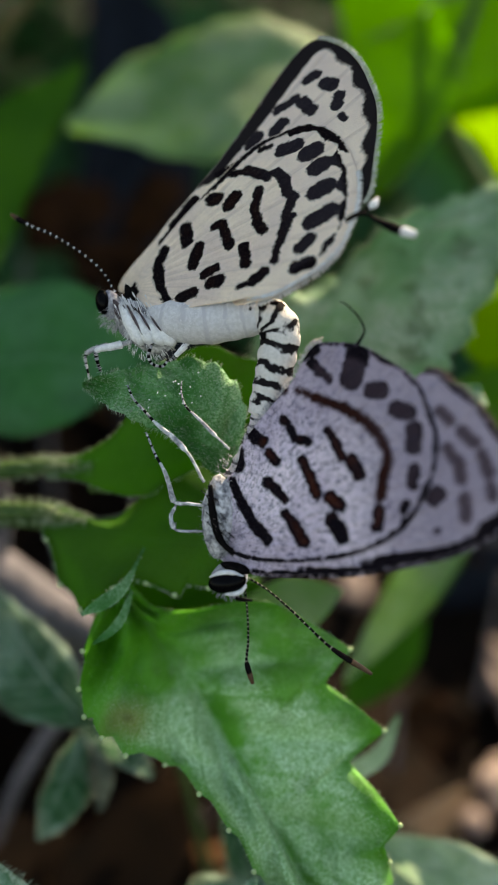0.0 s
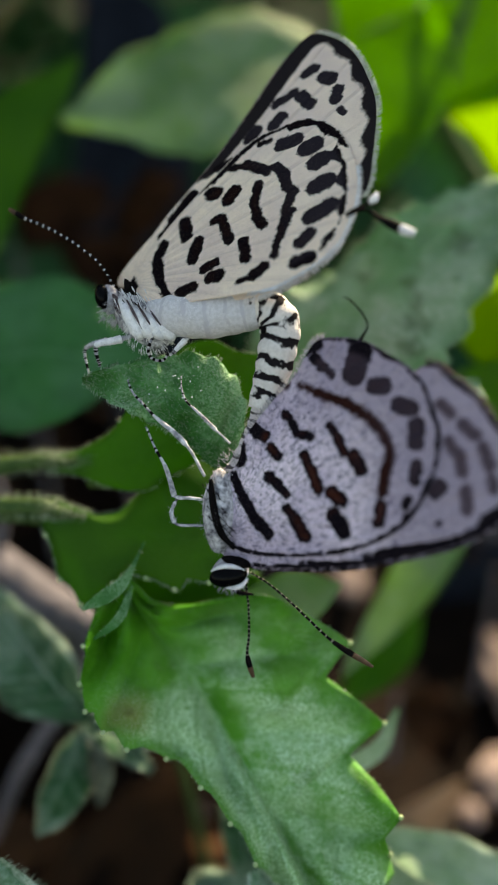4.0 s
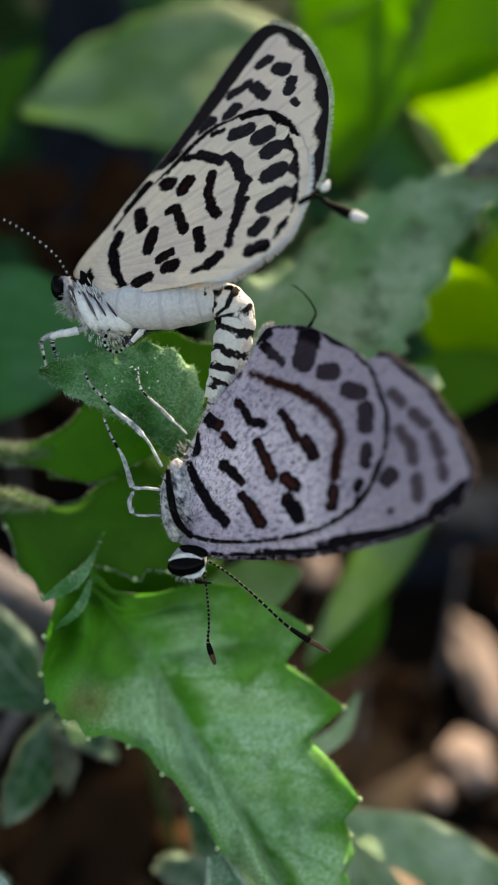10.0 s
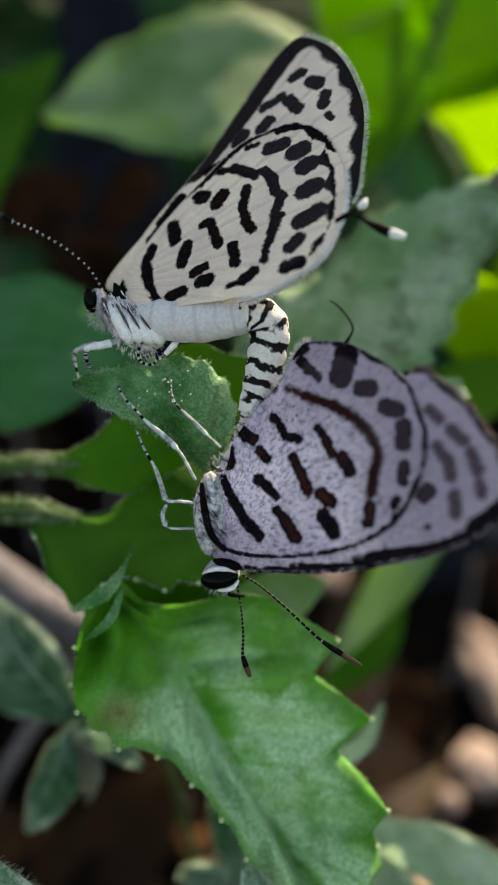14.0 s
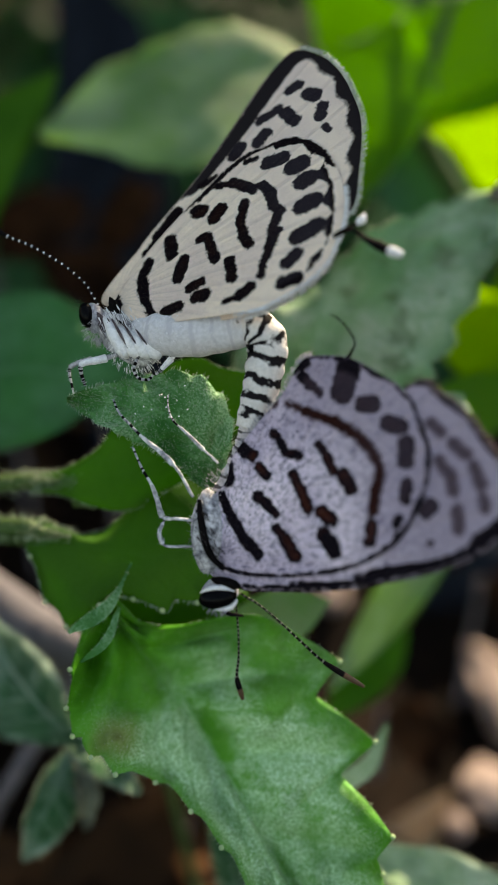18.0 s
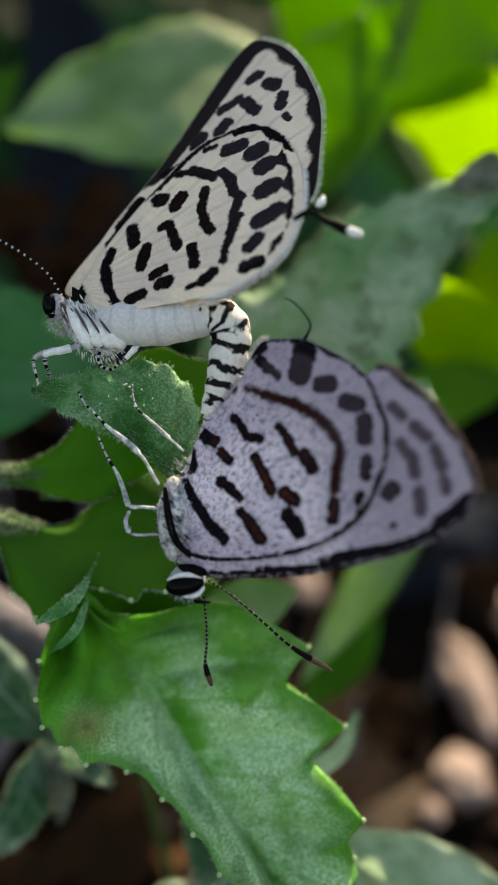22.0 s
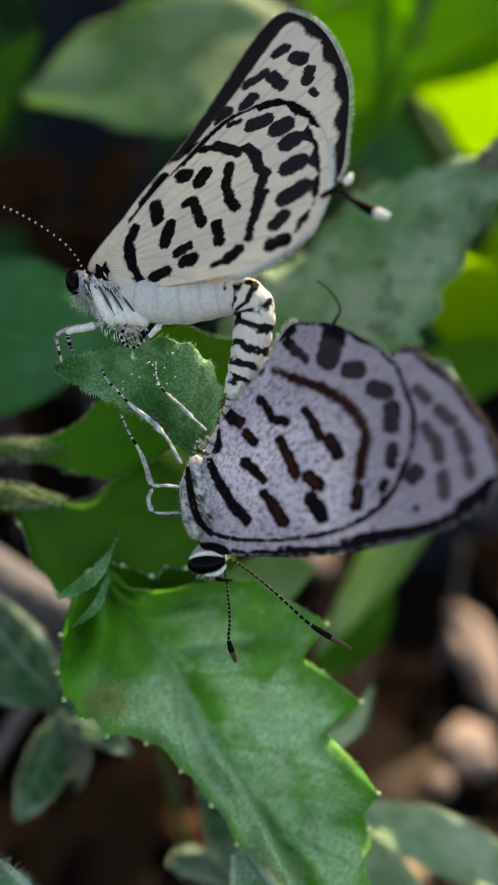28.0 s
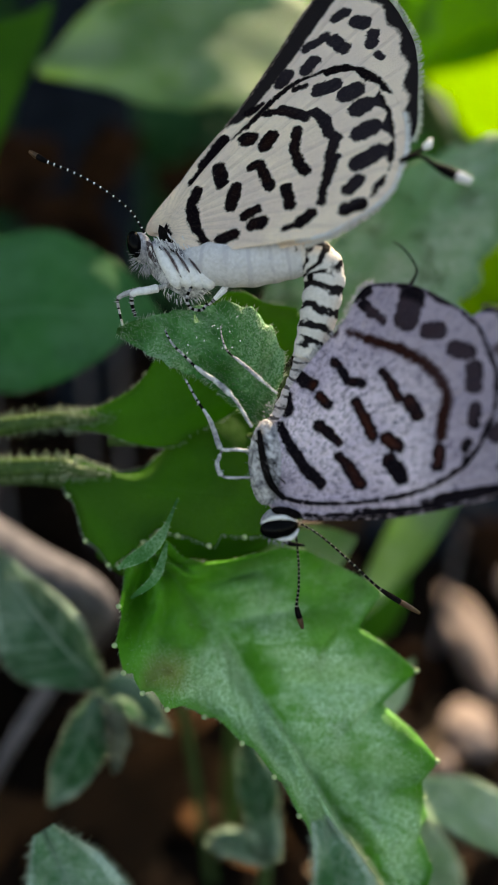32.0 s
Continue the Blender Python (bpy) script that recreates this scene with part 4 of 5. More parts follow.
def overhanging_shrub():
    """An unseen shrub added over the undergrowth to keep it in shade."""
    random.seed(9)
    verts, faces, kinds = [], [], []
    for k in range(9):
        foot = Vector((random.uniform(-0.34, -0.05), random.uniform(0.42, 0.60), -0.01))
        end = Vector((random.uniform(-0.40, 0.04), random.uniform(0.14, 0.42), random.uniform(0.11, 0.17)))
        knee = foot.lerp(end, 0.45) + Vector((0, 0, 0.06))
        v, f, _ = tube([tuple(foot), tuple(knee), tuple(end)], (0.006, 0.0045, 0.0015), 14, 8)
        o = len(verts)
        verts += [tuple(p) for p in v]
        faces += [tuple(i + o for i in q) for q in f]
        kinds += [1] * len(f)
    for _ in range(1700):
        y = 0.10 + 0.48 * random.random() ** 1.4
        far = y >= 0.19
        x = (0.070 if far else 0.015) - 0.45 * random.random() ** 1.5
        z = random.uniform(0.098, 0.118 if far else 0.20)
        if noise.noise(Vector((x * 9, y * 9, 2.0))) < -0.32 - 0.3 * (abs(x + 0.15) < 0.12):
            continue
        # gap left so that sunlight reaches one pebble on the soil
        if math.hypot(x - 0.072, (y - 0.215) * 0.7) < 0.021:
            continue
        m = pose(x, y, z, random.uniform(-35, 35), random.uniform(-35, 35), random.uniform(0, 360))
        ln, w = random.uniform(0.012, 0.03), random.uniform(0.006, 0.014)
        o = len(verts)
        for u, h in ((-1, 0.1), (-0.5, 0.8), (0.1, 1), (0.6, 0.6), (1, 0.05)):
            for v in (-1, 0, 1):
                verts.append(tuple(m @ Vector((u * ln, v * h * w, -0.15 * ln * u * u + 0.25 * w * abs(v)))))
        for a in range(4):
            for q in range(2):
                i = o + a * 3 + q
                faces.append((i, i + 1, i + 4, i + 3))
                kinds.append(0)
    me = bpy.data.meshes.new("overhanging_shrub")
    me.from_pydata(verts, [], faces)
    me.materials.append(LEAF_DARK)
    me.materials.append(TWIG)
    me.polygons.foreach_set("material_index", np.asarray(kinds, np.int32))
    tagged(new("overhanging_shrub", me), "unseen shrub added to shade the undergrowth", "shrub", kind="stuff")


def dry_leaf(base, tip, width, label, seed):
    """A curled dead leaf that leans on the litter, its stalk in the soil."""
    foot = drop_to_soil(*base)
    ob = thing("dry_leaf", foot, label, "dry leaf", "dead leaves on the soil")
    stem(ob, [foot, tuple(0.5 * (p + q) for p, q in zip(foot, base)), base], (0.4, 0.35, 0.3), TWIG, name="stalk")
    mid = tuple(0.5 * (p + q) + c for p, q, c in zip(base, tip, (0.6, 0.9, -1.2)))
    leaf(ob, base, mid, tip, (0.2, 0.8 * width, width, 0.7 * width, 0.1), (0.2, 0.7 * width, 0.9 * width, 0.6 * width, 0.1), DEAD_LEAF, (0.2, 0.3, 1), fold=0.35, wave=1.4, name="blade", seed=seed)


litter()
far_foliage()
dry_leaf((-13.0, 19.0, 88.0), (-6.6, 27.5, 90.0), 2.4, "small orange-brown dead leaf standing in shade", 41.0)
dry_leaf((-24.0, 20.0, 92.0), (-14.0, 26.0, 93.0), 4.0, "curled dark brown dead leaf", 42.0)
dry_leaf((-9.0, 12.0, 86.0), (-19.0, 20.0, 88.0), 3.6, "broad dark brown dead leaf", 43.0)
dry_leaf((2.0, 18.0, 90.0), (-5.0, 24.0, 92.0), 4.0, "curled brown dead leaf under a green one", 44.0)
dry_leaf((24.5, -13.0, 84.0), (29.0, -19.0, 86.0), 2.6, "brown dead leaf beside pale stones", 45.0)
dry_leaf((14.0, -24.0, 80.0), (19.0, -31.0, 82.0), 3.0, "crumpled brown dead leaf on soil", 46.0)
dry_leaf((-9.6, -34.0, 76.0), (-16.5, -37.0, 78.0), 3.0, "crumpled reddish-brown dead leaf on soil", 47.0)
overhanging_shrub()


# ---- butterflies ----
def wing(parent, name, outline, marks, faded_marks, bands, mat, o, e1, e2, nrm, lift, centre, root=(0, 0), swell=1.15, label="", pleat=0.02, fringe=None, fringe_count=700, fringe_mat=None, blunting=2.1, soft_bands=()):
    """A wing in its own plane: outline and marks in millimetres along e1 and e2 from the point o.
    marks: capsules (x, y, x, y, radius); bands: (from, to, inner, outer) along the rim, an optional fifth number being
    the width further on. Double, with a closed rim."""
    count, rings = 360, 64
    rim_pts, u = spline(outline, count, True)
    c = np.array(centre)
    k = np.linspace(0.0, 1.0, rings + 1)[1:]
    flat = (c + (rim_pts[None] - c) * k[:, None, None]).reshape(-1, 2)
    flat = np.concatenate([flat, c[None]])
    # distance to the rim and the place along it
    rim = np.empty(len(flat))
    where = np.empty(len(flat))
    for a in range(0, len(flat), 2000):
        d = np.linalg.norm(flat[a : a + 2000, None] - rim_pts[None], axis=2)
        j = d.argmin(1)
        rim[a : a + 2000], where[a : a + 2000] = d.min(1), u[j]
    field = np.full(len(flat), 2.0)
    soft = np.full(len(flat), 2.0)
    for group, into in ((marks, field), (faded_marks, soft)):
        for x0, y0, x1, y1, r in group:
            p, q = np.array([x0, y0]), np.array([x1, y1])
            d = q - p
            f = np.clip(((flat - p) @ d) / max(d @ d, 1e-9), 0, 1)
            off = flat - p - f[:, None] * d
            w = d / np.linalg.norm(d) if d @ d > 0 else np.array([0.8, 0.6])
            blunt = (np.abs(off @ w) ** blunting + np.abs(off @ np.array([-w[1], w[0]])) ** blunting) ** (1 / blunting)
            np.minimum(into, blunt - 0.94 * swell * r, out=into)
    for lo, hi, inner, outer, *end in (*bands, *soft_bands):
        taper = np.clip(np.minimum(where - lo, hi - where) / 0.4, 0, 1)
        ok = (where >= lo) & (where <= hi)
        if end:
            outer = outer + (end[0] - outer) * np.clip((where - lo) / (0.4 * (hi - lo)), 0, 1)
        scallop = 1 + 0.26 * np.cos(np.arctan2(flat[:, 1] - root[1], flat[:, 0] - root[0]) / 0.135 * 2 * math.pi)
        b = np.maximum(rim - outer * taper * scallop, inner - rim)
        if (lo, hi, inner) in [x[:3] for x in soft_bands]:
            soft = np.where(ok, np.minimum(soft, b), soft)
        else:
            field = np.where(ok, np.minimum(field, b), field)
    rel = flat - np.array(root)
    ang = np.arctan2(rel[:, 1], rel[:, 0])
    far = np.linalg.norm(rel, axis=1)
    step = 0.135
    vein = np.abs(np.mod(ang / step, 1.0) - 0.5) * step * far
    rise = pleat * np.cos(ang / step * 2 * math.pi) * np.clip(far / 6, 0, 1) + lift
    dome = 0.0012 * ((flat - c) ** 2).sum(1)
    o, e1, e2, nrm = (np.array(v, float) for v in (o, e1, e2, nrm))
    body = o + flat[:, :1] * e1 + flat[:, 1:] * e2
    front = body + (rise - dome)[:, None] * nrm
    rear = body + (rise - dome - 0.05)[:, None] * nrm
    verts = np.concatenate([front, rear])
    verts[:, 2] *= -1
    n = len(flat)
    faces = []
    for r in range(rings - 1):
        for j in range(count):
            b = (j + 1) % count
            q = (r * count + j, r * count + b, (r + 1) * count + b, (r + 1) * count + j)
            faces += [q, tuple(n + i for i in q[::-1])]
    for j in range(count):
        b = (j + 1) % count
        faces += [(n - 1, b, j), (2 * n - 1, n + j, n + b)]
        s = (rings - 1) * count
        faces.append((s + j, s + b, n + s + b, n + s + j))
    twice = lambda a: np.concatenate([a, a])
    made = part(name, verts, faces, mat, parent, label, attrs={"mark": twice(field), "faded": twice(soft), "reach": twice(far), "sweep": twice(ang * 8), "rim": twice(rim), "vein": twice(vein)})
    if fringe:
        pieces = []
        for _ in range(fringe_count):
            a = random.uniform(*fringe)
            j = int(a / len(outline) * count) % count
            out = rim_pts[j] - rim_pts[(j + 2) % count]
            out = np.array([-out[1], out[0]])
            out *= np.sign(out @ (rim_pts[j] - c)) / (np.linalg.norm(out) + 1e-9)
            out += np.array([random.uniform(-0.3, 0.3), random.uniform(-0.3, 0.3)])
            p = o + rim_pts[j][0] * e1 + rim_pts[j][1] * e2 + (lift + random.uniform(-0.04, 0.01)) * nrm
            w = out[0] * e1 + out[1] * e2 + random.uniform(-0.1, 0.1) * nrm
            pieces.append(hair((p[0], p[1], -p[2]), (w[0], w[1], -w[2]), random.uniform(0.5, 1.0) * 0.34, 0.028))
        tagged(part("wing_fringe", *joined(pieces), fringe_mat or WHITE, made, "pale feathery wing fringe"), kind="stuff")
    return made


def ringed(parent, name, points, radii, mat, label, rings=60, sides=20, swell=0.05, count=9):
    """A body tube, slightly waisted between its segments."""
    v, f, _ = tube(points, radii, rings, sides)
    path, _ = spline(points, rings)
    along = np.repeat(np.linspace(0, 1, rings), sides)
    for i in range(len(v)):
        c = path[i // sides]
        v[i] = c + (v[i] - c) * (1 + swell * math.sin(along[i] * count * 2 * math.pi))
    return part(name, v, f, mat, parent, label, attrs={"along": along})


def banded(parent, name, points, radii, rings, period, mats=(WHITE, BLACK), share=0.5, label="", sides=12):
    """A tube with rings of two colours."""
    v, f, ring = tube(points, radii, rings, sides)
    idx = [1 if (r % period) < period * share else 0 for r in ring]
    return part(name, v, f, list(mats), parent, label, idx)


def antenna(parent, points, label="black antenna with white rings", rings=WHITE):
    v, f, ring = tube(points, (0.05, 0.05, 0.052, 0.058, 0.07, 0.10), 110, 8)
    path, _ = spline(points, 110)
    for i in range(len(v)):  # a long lens-shaped club, blunt at its end
        u = (i // 8 - 84) / 25
        if u > 0:
            c = path[i // 8]
            v[i] = c + (v[i] - c) / np.linalg.norm(v[i] - c) * (0.062 + 0.098 * math.sin(math.pi * 0.88 * u) ** 0.8 - 0.03 * u)
    idx = [2 if r > 97 else (1 if r > 85 else (0 if r % 5 == 0 else 1)) for r in ring]
    return part("antenna", v, f, [rings, BLACK, BROWN], parent, label, idx)


def leg(parent, points, r=0.09, label="", thigh=LEG, shin=LEG, foot=MOTTLED, bounds=(0.30, 0.66)):
    """A leg: a slim thigh, a thicker pale shin, a thin mottled foot with dark rings."""
    steps = 60
    v, f, ring = tube(points, (r,) * len(points), steps, 9)
    path, _ = spline(points, steps)
    for i in range(len(v)):
        u = (i // 9) / (steps - 1)
        k = 0.62 if u < bounds[0] else 1.15 - 0.35 * (u - bounds[0]) / (bounds[1] - bounds[0]) if u < bounds[1] else 0.62 - 0.25 * (u - bounds[1]) / (1 - bounds[1])
        k *= 1 + 0.12 * noise.noise(Vector((u * 14, r * 90, i % 9)))
        v[i] = path[i // 9] + (v[i] - path[i // 9]) * k
    dark = {k for k in range(steps) if random.random() < 0.35}
    idx = [0 if k < bounds[0] * steps else 1 if k < bounds[1] * steps else 3 if k in dark else 2 for k in ring]
    made = part("leg", v, f, [thigh, shin, foot, BLACK], parent, label, idx)
    pieces = []
    for _ in range(50):
        i = random.randrange(len(v))
        pieces.append(hair(v[i], Vector(v[i] - path[i // 9]) + Vector((0, 0.02, 0)), random.uniform(0.06, 0.16), 0.010))
    tagged(part("leg_bristle", *joined(pieces), GREY, made), kind="stuff")
    return made


def fuzz(parent, centre, axes, count, length, mat, lean=(0, 0, 0)):
    pieces = []
    for _ in range(count):
        d = Vector((random.gauss(0, 1), random.gauss(0, 1), random.gauss(0, 1))).normalized()
        p = Vector(centre) + Vector((d.x * axes[0], d.y * axes[1], d.z * axes[2])) * 0.95
        pieces.append(hair(p, d + Vector(lean), random.uniform(0.5, 1.0) * length, 0.02))
    tagged(part("fuzz", *joined(pieces), mat, parent), kind="stuff")


def streaks(parent, a, c, way, count, length, mat):
    """Long hairs that lie along a body, rooted between two points."""
    pieces = []
    for _ in range(count):
        f = random.random()
        p = Vector(a).lerp(Vector(c), f) + Vector((random.gauss(0, 0.15), random.gauss(0, 0.30), random.gauss(0, 0.08)))
        p.z -= 0.25 * math.sin(math.pi * f)
        w = Vector(way) + Vector((random.gauss(0, 0.06), random.gauss(0, 0.06), 0.06 + random.gauss(0, 0.05)))
        pieces.append(hair(p, w, random.uniform(0.5, 1.0) * length, 0.030))
    tagged(part("fur", *joined(pieces), mat, parent, "long streaked body fur"), kind="stuff")


def resting_butterfly():
    """The cream butterfly, upright on the leaf tip with its wings shut."""
    random.seed(11)
    b = thing("butterfly", (-4.4, 3.9, 41.3), "cream butterfly with black spots and shut wings on a leaf tip", "butterfly", "mating butterflies")
    o, e1, e2, nrm = (-5.99, 7.47, -42.05), (0.5945, 0.8007, -0.0734), (-0.6721, 0.4448, -0.592), (-0.4414, 0.4013, 0.8026)
    fore = [(-0.1, 0.35), (3.26, 0.6), (6.12, 0.44), (8.2, 0.32), (10.76, 0.45), (13.77, 0.71), (15.6, 0.4), (15.82, -1.15), (15.3, -2.83), (14.3, -4.45), (12.9, -6.1), (10.68, -7.62), (8.79, -8.62), (7.3, -8), (2.85, -4.46)]
    hind = [(-0.11, -0.39), (2.98, -0.11), (6.55, -0.5), (9, -1.05), (10.3, -2.03), (11.09, -2.92), (11.35, -4.19), (11, -5.54), (10.05, -7), (9.1, -7.95), (8.1, -8.6), (7.4, -8.85), (6.14, -9.17), (5.07, -8.94), (4, -8.4), (3.1, -7.75), (2.3, -6.7), (0.06, -3.1), (-0.28, -1.11)]
    fore_marks = [(13.55, -1.15, 13.86, -1.38, 0.31), (13.6, -2.34, 13.6, -2.71, 0.36), (13.14, -3.55, 12.66, -3.81, 0.3), (12.22, -4.4, 12.06, -4.77, 0.16), (11.46, -0.77, 12.32, -1.3, 0.27), (12.26, -1.82, 11.99, -2.69, 0.31), (10.33, -1.56, 10.87, -1.62, 0.33), (9.3, -0.83, 9.74, -0.79, 0.36), (7.25, -0.22, 7.88, -0.65, 0.19), (5.46, 0.02, 4.07, 0.06, 0.33), (4.07, 0.06, 2.85, 0.1, 0.15)]
    row = [(9.48, -2.89, 9.99, -3.43, 0.33), (9.73, -4.28, 10.02, -4.56, 0.38), (9.25, -5.33, 9.47, -5.49, 0.41), (8.12, -6.21, 8.59, -6.54, 0.39), (6.75, -7.09, 7.54, -7.53, 0.37), (5.48, -7.48, 5.99, -7.59, 0.29), (4.56, -7.97, 4.96, -8.36, 0.31), (9.12, -1.67, 9.52, -2.07, 0.14)]
    arc = [(7.45, -1.12, 7.89, -1.81, 0.18), (7.89, -1.81, 7.98, -2.79, 0.25), (7.98, -2.79, 7.88, -3.27, 0.17), (8.34, -3.44, 8.21, -4.24, 0.2), (8.21, -4.24, 7.75, -4.6, 0.2), (8.05, -2.9, 8.3, -3.5, 0.16), (8.11, -4.11, 7.63, -4.85, 0.23), (7.63, -4.85, 7.49, -5.37, 0.21), (7.39, -5.35, 6.67, -5.6, 0.24), (6.67, -5.6, 6.64, -5.94, 0.19), (6.56, -5.74, 5.75, -6.13, 0.26), (5.75, -6.13, 5.33, -6.29, 0.2), (5.26, -6.28, 4.42, -6.7, 0.17)]
    cell = [(7.21, -3.28, 6.32, -3.74, 0.21), (6.27, -3.81, 5.75, -4.43, 0.21), (5.67, -4.48, 5.48, -5.02, 0.23), (5.88, -1.14, 5.97, -1.36, 0.33), (5.98, -2.3, 6.4, -2.26, 0.33), (4.65, -2.4, 5.04, -2.63, 0.18), (4.97, -2.61, 4.58, -3.33, 0.21), (4.53, -3.37, 4.15, -3.93, 0.23), (4.03, -0.83, 3.42, -1.53, 0.28), (3.42, -2.39, 2.56, -2.78, 0.28), (4.39, -4.7, 3.73, -5.45, 0.23), (2.41, -3.78, 2.88, -4.07, 0.23), (2.2, -4.45, 2.45, -4.74, 0.29), (2.63, -5.94, 3.12, -6.42, 0.13), (3.19, -6.44, 3.73, -6.62, 0.25)]
    inner = [(0.91, -3.44, 1.39, -3.88, 0.26), (2.52, -0.62, 1.8, -0.83, 0.24), (1.8, -0.83, 0.95, -1.83, 0.25), (0.95, -1.83, 0.46, -2.84, 0.18), (0.35, 0.02, -0.04, -0.65, 0.27)]
    fore_bands = []
    hind_bands = [(1.6, 4.6, 0.04, 0.32), (4, 7.6, 0.05, 0.5), (7, 10.4, 0.45, 0.82), (9.8, 13.2, 0.4, 0.62)]
    costa = [(1.95, 6.9, 0.0, 0.5, 1.05), (6.0, 12.6, -0.1, 0.52)]
    hindwings = []
    for near in (True, False):
        w = 0.0 if near else -0.35
        text = "" if near else "far wing of the shut pair"
        at = o if near else tuple(p + 0.30 * q - 0.1 * r for p, q, r in zip(o, e2, e1))
        wing(b, "forewing", fore, fore_marks, [], fore_bands, WING_CREAM, at, e1, e2, nrm, w - (0.06 if near else -0.06), (9.0, -3.2), label=text, fringe=(6.3, 12.2), fringe_mat=FRINGE, swell=1.22, soft_bands=costa)
        hindwings.append(wing(b, "hindwing", hind, row + arc + cell + inner, [], hind_bands, WING_CREAM, at, e1, e2, nrm, w + (0.08 if near else -0.08), (5.5, -4.5), label=text, fringe=(8.4, 16.0), swell=1.34))
    near_hind = hindwings[0]
    tail = part("tail", *tube([(4.05, 9.34, 36.5), (4.81, 9.52, 36.2), (5.3, 9.12, 35.9), (5.8, 8.78, 35.65), (6.2, 8.54, 35.5)], (0.10, 0.08, 0.11, 0.22, 0.20), 28, 10)[:2], BLACK, near_hind, "thin black tail with a white tip")
    tip = part("tail_tip", *tube([(6.07, 8.61, 35.52), (6.33, 8.48, 35.45), (6.75, 8.33, 35.4)], (0.16, 0.22, 0.15), 10, 10)[:2], WHITE, near_hind, "white brush at the tail's end")
    part("tail", *tube([(4.19, 9.41, 36.4), (4.8, 9.74, 36.4), (5.07, 9.86, 36.4)], (0.10, 0.08, 0.09), 12, 8)[:2], BLACK, near_hind, "short black second tail")
    part("tail_tip", *tube([(5.02, 9.84, 36.4), (5.24, 10.01, 36.4), (5.37, 10.27, 36.4)], (0.10, 0.20, 0.06), 10, 8)[:2], WHITE, near_hind, "white brush on the short tail")
    part("thorax", *ball((-4.9, 5.6, 41.6), (1.75, 1.1, 1.0), (0, 0, -38), 0.15), MOTTLED, b, "grey and white furry thorax")
    streaks(b, (-6.2, 6.6, 41.0), (-4.2, 5.7, 40.6), (0.45, -0.85, 0.0), 130, 0.55, WHITE)
    streaks(b, (-6.2, 6.6, 40.9), (-4.8, 6.0, 40.5), (0.5, -0.8, 0.0), 10, 0.5, BLACK)
    for k in range(4):
        x = -6.05 + 0.5 * k
        part("fur_tuft", *tube([(x, 6.5 - 0.2 * k, 41.0), (x + 0.45, 5.7 - 0.15 * k, 40.55), (x + 0.85, 4.95 - 0.05 * k, 40.6), (x + 1.0, 4.6, 40.8)], (0.14, 0.33, 0.34, 0.10), 18, 12)[:2], WHITE, b, "smooth white fur tuft")
    for k in range(4):
        x = -5.75 + 0.5 * k
        part("thorax_stripe", *tube([(x, 6.5 - 0.17 * k, 40.68), (x + 0.42, 5.75 - 0.12 * k, 40.22), (x + 0.8, 5.0, 40.28)], (0.03, 0.075 - 0.01 * k, 0.02), 14, 8)[:2], DUSK, b, "thin dark stripe on the thorax")
    part("collar", *ball((-6.05, 6.05, 41.25), (0.24, 0.75, 0.35), (0, 0, 28), 0.3), DUSK, b, "dusky furry collar behind the head")
    fuzz(b, (-4.7, 5.2, 41.2), (1.2, 1.2, 1.0), 260, 0.4, WHITE, (0.5, -0.7, -0.2))
    fuzz(b, (-6.0, 6.1, 41.5), (0.7, 0.8, 0.7), 160, 0.5, GREY, (0.1, -0.8, -0.3))
    ringed(b, "abdomen", [(-4.6, 5.9, 41.3), (-3.4, 5.75, 40.8), (-1.9, 5.65, 40.3), (-0.5, 5.75, 39.9), (0.5, 5.8, 39.6)], (0.7, 1.05, 1.1, 1.0, 0.86), SEGMENTS, "plump greyish-white abdomen", count=6, swell=0.02)
    fuzz(b, (-2.0, 5.75, 40.3), (1.9, 1.0, 0.95), 420, 0.30, WHITE, (0.9, -0.4, 0))
    ringed(b, "abdomen_end", [(0.1, 5.85, 39.7), (0.85, 5.75, 39.5), (1.4, 5.1, 39.4), (1.25, 3.8, 39.4), (0.95, 2.5, 39.5), (0.5, 1.2, 39.55)], (0.82, 0.90, 0.93, 0.88, 0.80, 0.62), RINGS, "curved abdomen end with broken black rings", swell=0.035)
    fuzz(b, (1.25, 4.2, 39.4), (0.72, 1.9, 0.75), 420, 0.22, WHITE, (0.2, -0.9, 0))
    random.seed(17)
    for x, y in ((0.1, 6.35), (0.55, 6.05), (1.1, 6.25), (1.5, 5.75), (1.95, 5.3), (0.85, 5.45), (1.3, 4.95), (0.65, 4.75), (1.75, 4.6)):
        part("abdomen_spot", *ball((x, y, 38.75 + 0.25 * (x - 1.0) ** 2), (random.uniform(0.14, 0.27), random.uniform(0.12, 0.2), 0.12), (0, 0, random.uniform(0, 90)), 0.45, 8, 12, x + y), BLACK, b)
    part("shoulder_patch", *ball((-5.55, 6.85, 41.15), (0.28, 0.62, 0.16), (0, 0, 25), 0.35), BLACK, b, "black patch at the wing root")
    head = part("head", *ball((-6.68, 6.65, 42.05), (0.55, 0.72, 0.62), (0, 0, 15), 0.08), GREY, b)
    part("compound_eye", *ball((-7.02, 6.75, 41.7), (0.36, 0.62, 0.5), (0, 0, 8)), EYE_BLACK, head, "shiny black eye")
    fuzz(b, (-6.6, 6.1, 41.9), (0.45, 0.55, 0.5), 120, 0.55, GREY, (-0.4, -0.7, -0.2))
    antenna(b, [(-6.5, 7.3, 42.0), (-7.2, 8.4, 42.0), (-8.4, 9.4, 42.2), (-9.7, 10.2, 42.5), (-11.0, 10.8, 42.8), (-11.8, 11.3, 43.0)])
